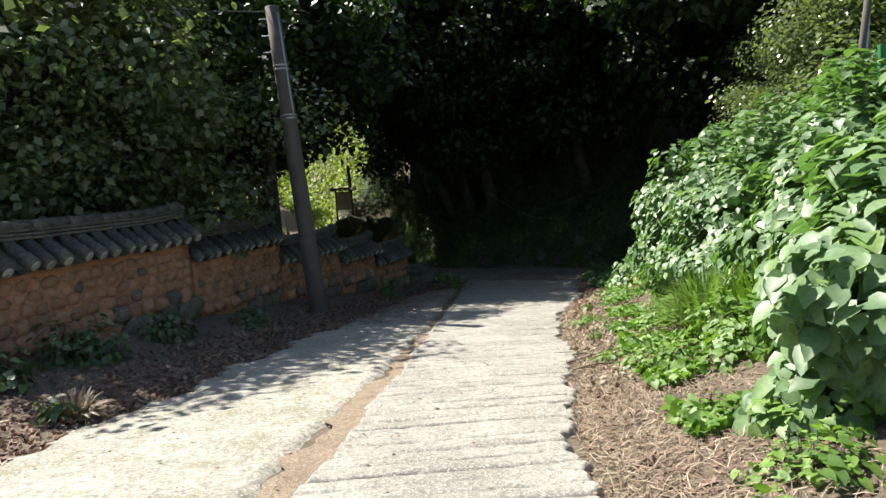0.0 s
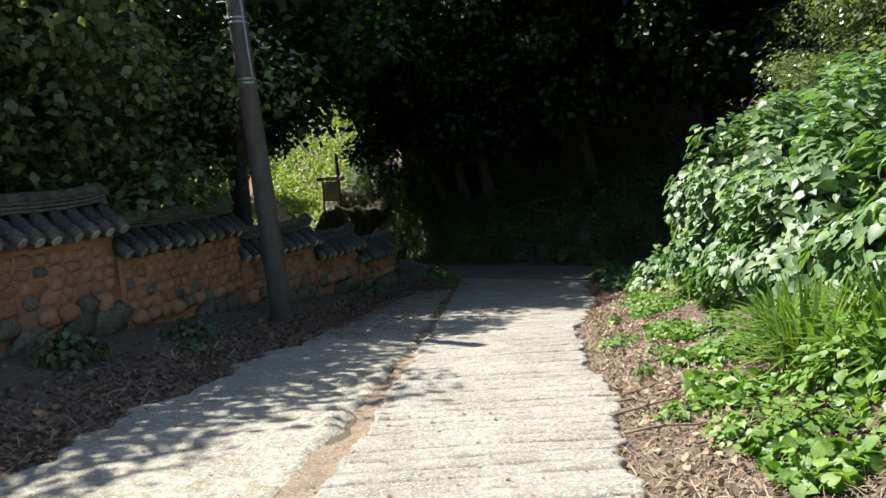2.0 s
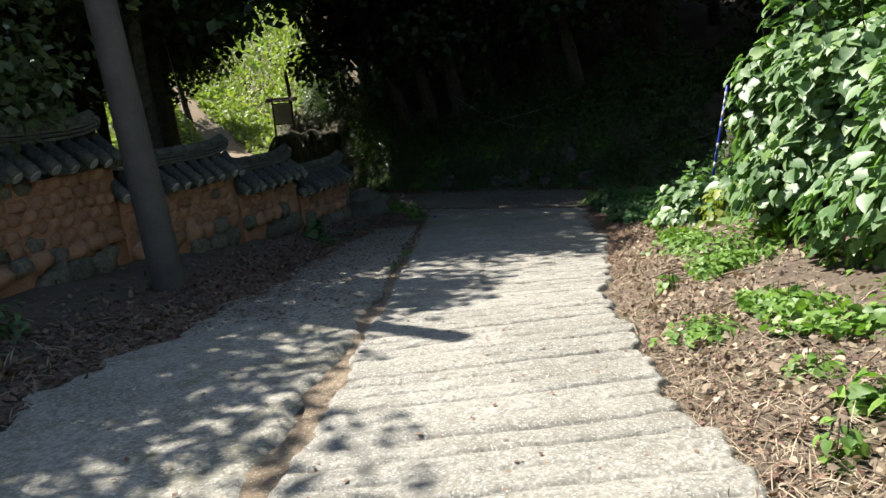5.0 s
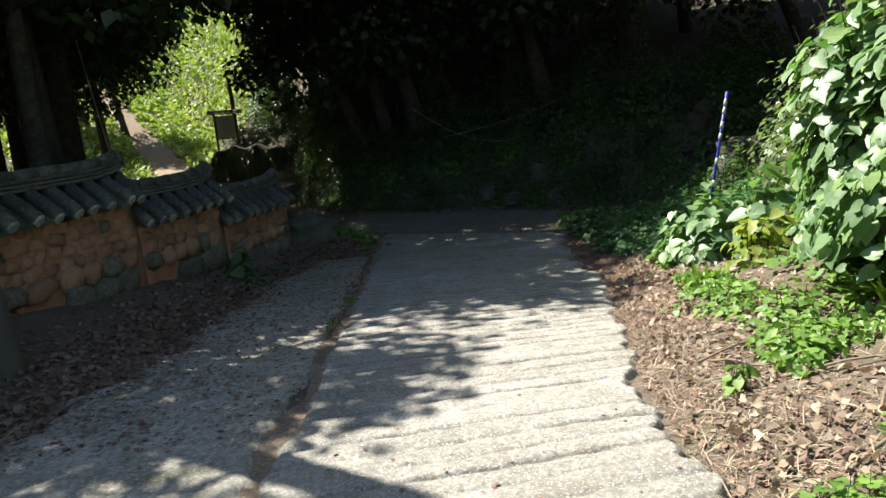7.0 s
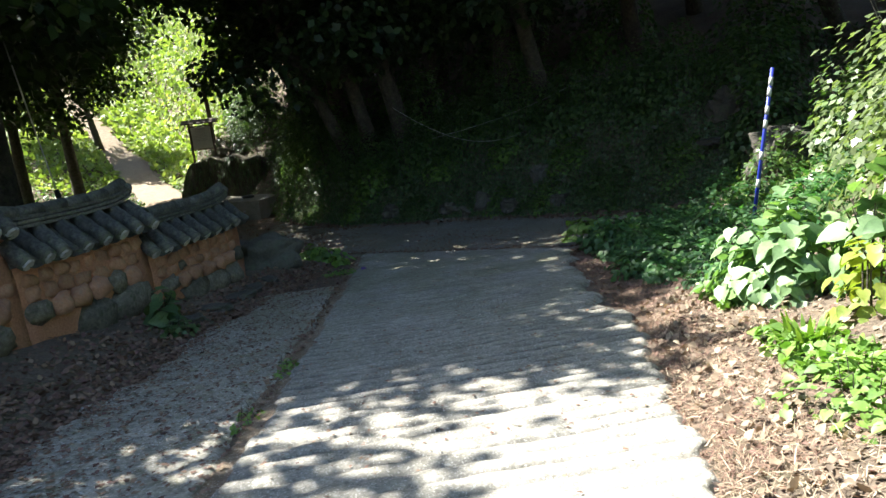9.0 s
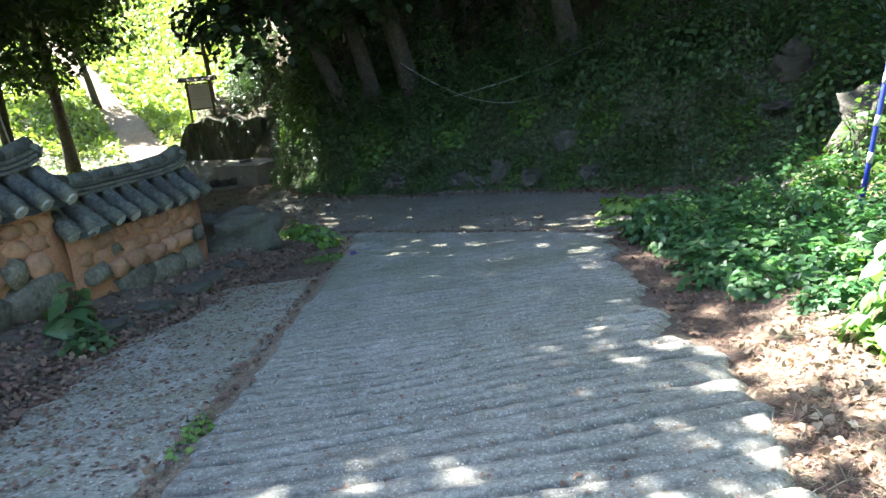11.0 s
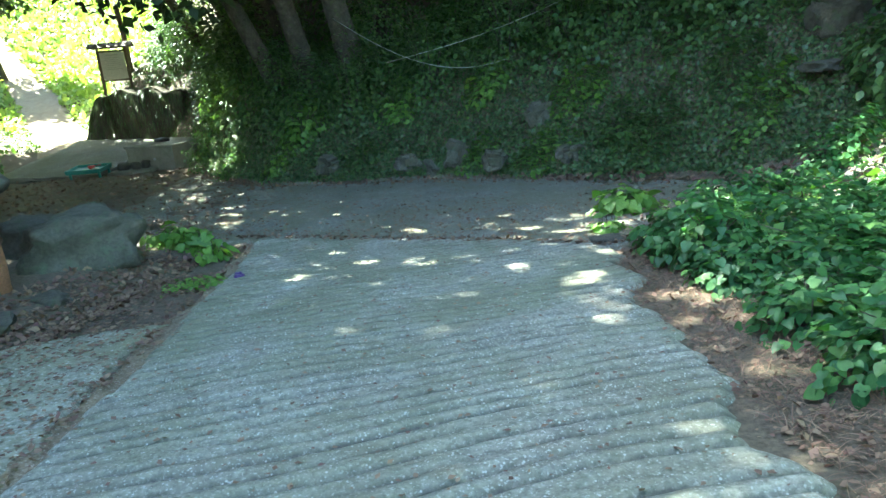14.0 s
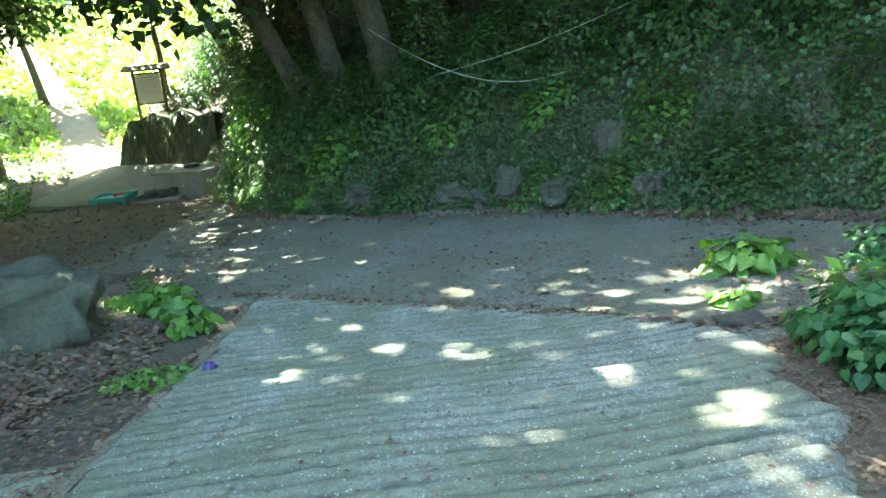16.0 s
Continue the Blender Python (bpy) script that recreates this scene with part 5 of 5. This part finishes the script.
def wash_trough():
    tr = thing("wash_trough", "shallow stone trough on the platform's front", "trough", at=(-4.75, 41.55, land_at(-4.75, 41.5)))
    tr.rotation_euler.z = -0.1
    part("base", box_bm(1.5, 0.9, 0.12, 0.03, (0, 0, 0.06)), M_TANK, tr)
    for k, (a, b, s) in enumerate([(-0.35, 0.1, 0.4), (0.1, 0.0, 0.34), (0.35, 0.2, 0.3)]):
        stone = part("stone", rock_bm(s, s, 0.28, 80 + k, 3), M_ROCK, tr, "grey basin stone", True)
        stone.matrix_basis = Matrix.Translation((a, b, 0.24))


def teal_tray():
    tr = thing("plastic_tray", "teal plastic tray on short legs with a raised rim", "tray", at=(-6.15, 41.5, land_at(-6.15, 41.5)))
    tr.rotation_euler = (0.1, 0, -0.2)
    part("tray_top", box_bm(1.2, 0.8, 0.05, 0.015, (0, 0, 0.26)), M_GREEN, tr)
    for sx, sy, px, py in ((1.2, 0.04, 0, -0.4), (1.2, 0.04, 0, 0.4), (0.04, 0.76, -0.58, 0), (0.04, 0.76, 0.58, 0)):
        part("rim", box_bm(sx, sy, 0.1, 0.01, (px, py, 0.325)), M_GREEN, tr)
    for px in (-0.5, 0.5):
        for py in (-0.32, 0.32):
            part("leg", box_bm(0.07, 0.07, 0.24, 0.01, (px, py, 0.117)), M_GREEN, tr)
    cup = thing("ladle", "red plastic ladle lying on the teal tray", "ladle", at=(-6.05, 41.45, land_at(-6.15, 41.5) + 0.29))
    part("bowl", tube_bm([(0, 0, 0), (0, 0, 0.05), (0, 0, 0.12)], [0.06, 0.1, 0.12], 14), M_RED, cup, smooth=True)
    part("handle", tube_bm([(0.1, 0, 0.1), (0.3, 0.05, 0.13)], [0.015, 0.012], 8), M_RED, cup)
    dish = thing("dish", "white bowl on the teal tray", "bowl", at=(-5.85, 41.2, land_at(-6.15, 41.5) + 0.29))
    part("bowl", tube_bm([(0, 0, 0), (0, 0, 0.03), (0, 0, 0.06)], [0.05, 0.09, 0.11], 14), M_WHITE, dish, smooth=True)


def earth_face():
    """The cut earth bank that the notice board stands on."""
    def xyz(u, v):
        x = -8.1 + 4.6 * u
        z0, z1 = -3.3, -0.95 + 0.25 * np.sin(u * 3.0) - 1.5 * np.clip(1 - u / 0.22, 0, 1) ** 1.5 + 0.03 * np.sin(u * 21)
        y = 47.6 - 2.6 * u + 0.5 * v + 0.07 * np.sin(x * 3.1 + v * 4) + 0.04 * np.sin(x * 7.3 - v * 9) + 0.03 * np.sin(x * 17 + v * 13) + 2.4 * np.clip(v - 0.8, 0, 1) * 5
        return x, y, z0 + (z1 - z0) * np.clip(v / 0.8, 0, 1) + 0.07 * np.sin(x * 5 + v * 9)
    # Earth and grass take dark colours in place of the shade that falls here.
    face = link_mesh("earth_bank", grid_mesh("earth_bank", np.linspace(0, 1, 60), np.linspace(0, 1, 30), xyz), M_EARTH, smooth=True)
    tagged(face, "cut earth bank coloured dark for shade, overhung with grass below the notice board", "bank", kind="structure")
    rng = np.random.default_rng(301)
    u, v = rng.uniform(0, 1, 2600), 0.82 - 0.8 * rng.uniform(0, 1, 2600) ** 2.4
    x, y, z = xyz(u, v)
    tuft = scatter_mesh("hanging_grass", BLADE, np.stack([x, y - 0.03, z], 1), np.array([0.0, -1.0, 0.4]) + rng.normal(size=(2600, 3)) * 0.4, 0.3 * rng.uniform(0.5, 1.2, 2600), rng, (0, -0.1, -1), 0.8)
    tagged(link_mesh("hanging_grass", tuft, M_IVY), "grass hanging over the cut earth bank", "grass", kind="stuff")


earth_face()


def notice_board():
    y = 50.0
    z = -1.4
    board = thing("notice_board", "dark timber notice board with a pale printed panel and small roof", "sign", at=(-7.0, y, z))
    top = 1.15 - z
    for px in (-0.58, 0.58):
        part("post", box_bm(0.11, 0.11, top, 0.012, (px, 0, top / 2)), M_WOOD, board)
    part("panel", box_bm(1.02, 0.04, 1.15, 0.008, (0, -0.02, top - 0.8)), M_PANEL, board, "white printed panel")
    part("top_rail", box_bm(1.06, 0.06, 0.08, 0.01, (0, 0, top - 0.18)), M_WOOD, board)
    part("bottom_rail", box_bm(1.06, 0.06, 0.08, 0.01, (0, 0, top - 1.42)), M_WOOD, board)
    for s in (-1, 1):
        bm = box_bm(1.85, 0.42, 0.05, 0.01)
        bmesh.ops.transform(bm, matrix=Matrix.Translation((0, 0.17 * s, top + 0.06)) @ Matrix.Rotation(-0.5 * s, 4, "X"), verts=bm.verts)
        part("roof_board", bm, M_WOOD, board)
    part("heading", box_bm(0.5, 0.006, 0.05, 0, (0, -0.045, top - 0.34)), M_PRINT, board, "grey printed heading bar")
    for k in range(7):
        part("text_line", box_bm(0.62 - 0.08 * (k % 3 == 2), 0.006, 0.022, 0, (-0.02 * (k % 2), -0.045, top - 0.46 - 0.08 * k)), M_PRINT, board)


def timber_post():
    z = land_at(-6.6, 51.2) - 0.2
    post = thing("timber_post", "tall dark weathered wooden post behind the notice board", "post", at=(-6.66, 51.2, z))
    h = 3.0 - z
    part("shaft", tube_bm([(0, 0, 0), (0.0, 0, h * 0.6), (-0.08, 0, h - 0.12), (-0.1, 0, h)], [0.13, 0.12, 0.11, 0.05], 9), M_WOOD, post, smooth=True)


def stone_marker():
    z = land_at(-7.05, 60) - 0.1
    mark = thing("stone_marker", "pale upright stone marker with a wider capstone", "marker", at=(-7.05, 60, z))
    h = 5.1 - z
    part("shaft", box_bm(0.62, 0.5, h - 0.35, 0.05, (0, 0, (h - 0.35) / 2)), M_TANK, mark)
    part("capstone", box_bm(1.0, 0.8, 0.4, 0.08, (0, 0, h - 0.15)), M_TANK, mark, "broad weathered capstone")


water_tank(), spring_platform(), wash_trough(), teal_tray(), notice_board(), timber_post(), stone_marker()


def striped_stake():
    z = land_at(6.71, 20.7)
    stake = thing("pipe_stake", "leaning blue pipe stake wound with white tape", "stake", at=(6.7, 20.7, z - 0.1))
    way = Vector((0.15, 0.0, 1))
    part("pipe", tube_bm([way * 0, way * 1.4, way * 2.6], [0.028, 0.028, 0.028], 10), M_BLUE, stake, smooth=True)
    for k, d in enumerate((0.9, 1.3, 1.75, 1.95, 2.2, 2.35)):
        d = d + 0.0
        bm = tube_bm([way * d + Vector((0, 0, 0)), way * (d + 0.05) + Vector((0.0, 0, 0)), way * (d + 0.12)], [0.0305, 0.031, 0.0305], 10)
        part("tape_wrap", bm, M_WHITE, stake, "white tape winding", True)


def fence_post():
    x, y = 5.55, 9.0
    z = land_at(x, y)
    post = thing("fence_post", "grey steel pole bound to a green mesh fence post", "post", at=(x, y, z - 0.2))
    h = 4.2 - z
    part("pole", tube_bm([(-0.06, 0, 0), (-0.02, 0, h * 0.6), (0.14, 0, h)], [0.045, 0.045, 0.04], 10), M_POLE, post, smooth=True)
    part("pole", tube_bm([(0.05, 0, 0), (0.05, 0, h * 0.6), (0.12, 0, h * 0.95)], [0.025, 0.025, 0.02], 8), M_STEEL, post, smooth=True)
    part("green_post", box_bm(0.07, 0.07, 3.0 - z, 0.01, (0.26, 0, (3.0 - z) / 2 + 0.1)), M_POSTGREEN, post, "green painted post")
    for k in range(9):
        part("mesh_wire", tube_bm([(0.26, 0, 2.4 - z - 0.12 * k), (1.4, 0.05, 2.4 - z - 0.12 * k)], [0.006, 0.006], 5), M_POSTGREEN, post)
    part("clamp", tube_bm([(0, 0, 2.75 - z), (0.02, 0, 2.9 - z)], [0.08, 0.08], 10), M_BLACK, post, "dark clamp")


def guy_guard():
    x, y = -6.6, 30.5
    z = land_at(x, y)
    guy = thing("guy_wire", "steel guy wire with a yellow and black striped guard", "guy wire", at=(x, y, z - 0.1))
    way = Vector((-0.12, 0, 1))
    part("wire", tube_bm([way * 0, way * 7], [0.02, 0.02], 6), M_STEEL, guy)
    for k in range(6):
        part("guard_band", tube_bm([way * (0.5 + 0.3 * k), way * (0.8 + 0.3 * k)], [0.07, 0.07], 10), (M_YELLOW, M_BLACK)[k % 2], guy, smooth=True)


def slack_cable():
    cable = thing("slack_cable", "thin pale cable sagging between the trunks", "cable")
    a, low, b = Vector((2.4, 33.5, 0.7)), Vector((4.4, 31.5, -0.48)), Vector((6.0, 31.2, -0.42))
    pts = [a.lerp(low, t).lerp(low.lerp(b, t), t) - Vector((0, 0, 0.3 * math.sin(math.pi * t))) for t in np.linspace(0, 1, 16)]
    part("strand", tube_bm(pts, [0.007] * 16, 5), M_WIRE, cable, smooth=True)
    pts = [Vector((3.4, 32.2, -0.35)).lerp(Vector((8.0, 30.6, 1.0)), t) - Vector((0, 0, 0.18 * math.sin(math.pi * t))) for t in np.linspace(0, 1, 12)]
    part("strand", tube_bm(pts, [0.006] * 12, 5), M_WIRE, cable, smooth=True)


striped_stake(), fence_post(), guy_guard(), slack_cable()


def long_stalk(x, y, turn, length, seed):
    rng = random.Random(seed)
    z = land_at(x, y)
    pts = []
    for k in range(7):
        t = k / 6 - 0.5
        px, py = x + math.cos(turn) * length * t + 0.04 * math.sin(seed + 5 * t), y + math.sin(turn) * length * t + 0.05 * math.cos(seed + 4 * t)
        pts.append((px - x, py - y, land_at(px, py) - z + 0.035 + 0.02 * math.sin(seed + 7 * t)))
    stalk = thing("dry_stalk", "long dry pale stalk lying on the verge", "stalk", "dry stalks on the verge", at=(x, y, z))
    part("stem", tube_bm(pts, [0.011, 0.011, 0.01, 0.01, 0.009, 0.007, 0.005], 6), M_STRAW, stalk, smooth=True)
    for k in (2, 4):
        p = Vector(pts[k])
        part("side_shoot", tube_bm([p, p + Vector((rng.uniform(-0.15, 0.15), rng.uniform(-0.15, 0.15), 0.03))], [0.006, 0.003], 5), M_STRAW, stalk)


for k, (x, y, turn, length) in enumerate([(2.05, 8.4, 0.15, 1.0), (2.2, 8.7, 0.35, 1.1), (1.9, 8.0, 0.05, 0.9), (1.75, 7.4, -0.1, 0.8), (2.4, 9.6, 0.5, 0.8), (2.0, 7.0, 0.2, 0.7), (3.0, 11.8, 1.0, 0.7), (3.2, 12.4, -0.4, 0.8), (2.7, 11.5, 0.6, 0.6), (3.1, 13.3, 0.3, 0.9), (2.9, 12.9, -0.8, 0.6)]):
    long_stalk(x, y, turn, length, k)


def garden_shed():
    x, y = -10.4, 15.0
    z = land_at(x, y)
    shed = thing("garden_shed", "low brown clay-walled shed behind the garden wall", "shed", at=(x, y, z - 0.1))
    part("wall", box_bm(2.6, 2.2, 2.0, 0.02, (0, 0, 1.0)), M_CLAYSTONE, shed)
    part("roof", box_bm(3.0, 2.6, 0.12, 0.02, (0, 0, 2.062)), M_TILE, shed)
    part("door", box_bm(0.8, 0.06, 1.7, 0.01, (0.6, -1.11, 0.87)), M_WOOD, shed, "dark plank door")


garden_shed()


def plastic_scrap():
    x, y = 0.9, 24.05
    scrap = thing("plastic_scrap", "crumpled purple plastic scrap at the concrete's edge", "litter", at=(x, y, land_at(x, y) + 0.03))
    bm = rock_bm(0.09, 0.07, 0.07, 33, 2, 0.8, 0.4)
    part("wrapper", bm, plain_material("purple_plastic", (0.09, 0.04, 0.2), 0.35), scrap)


plastic_scrap()
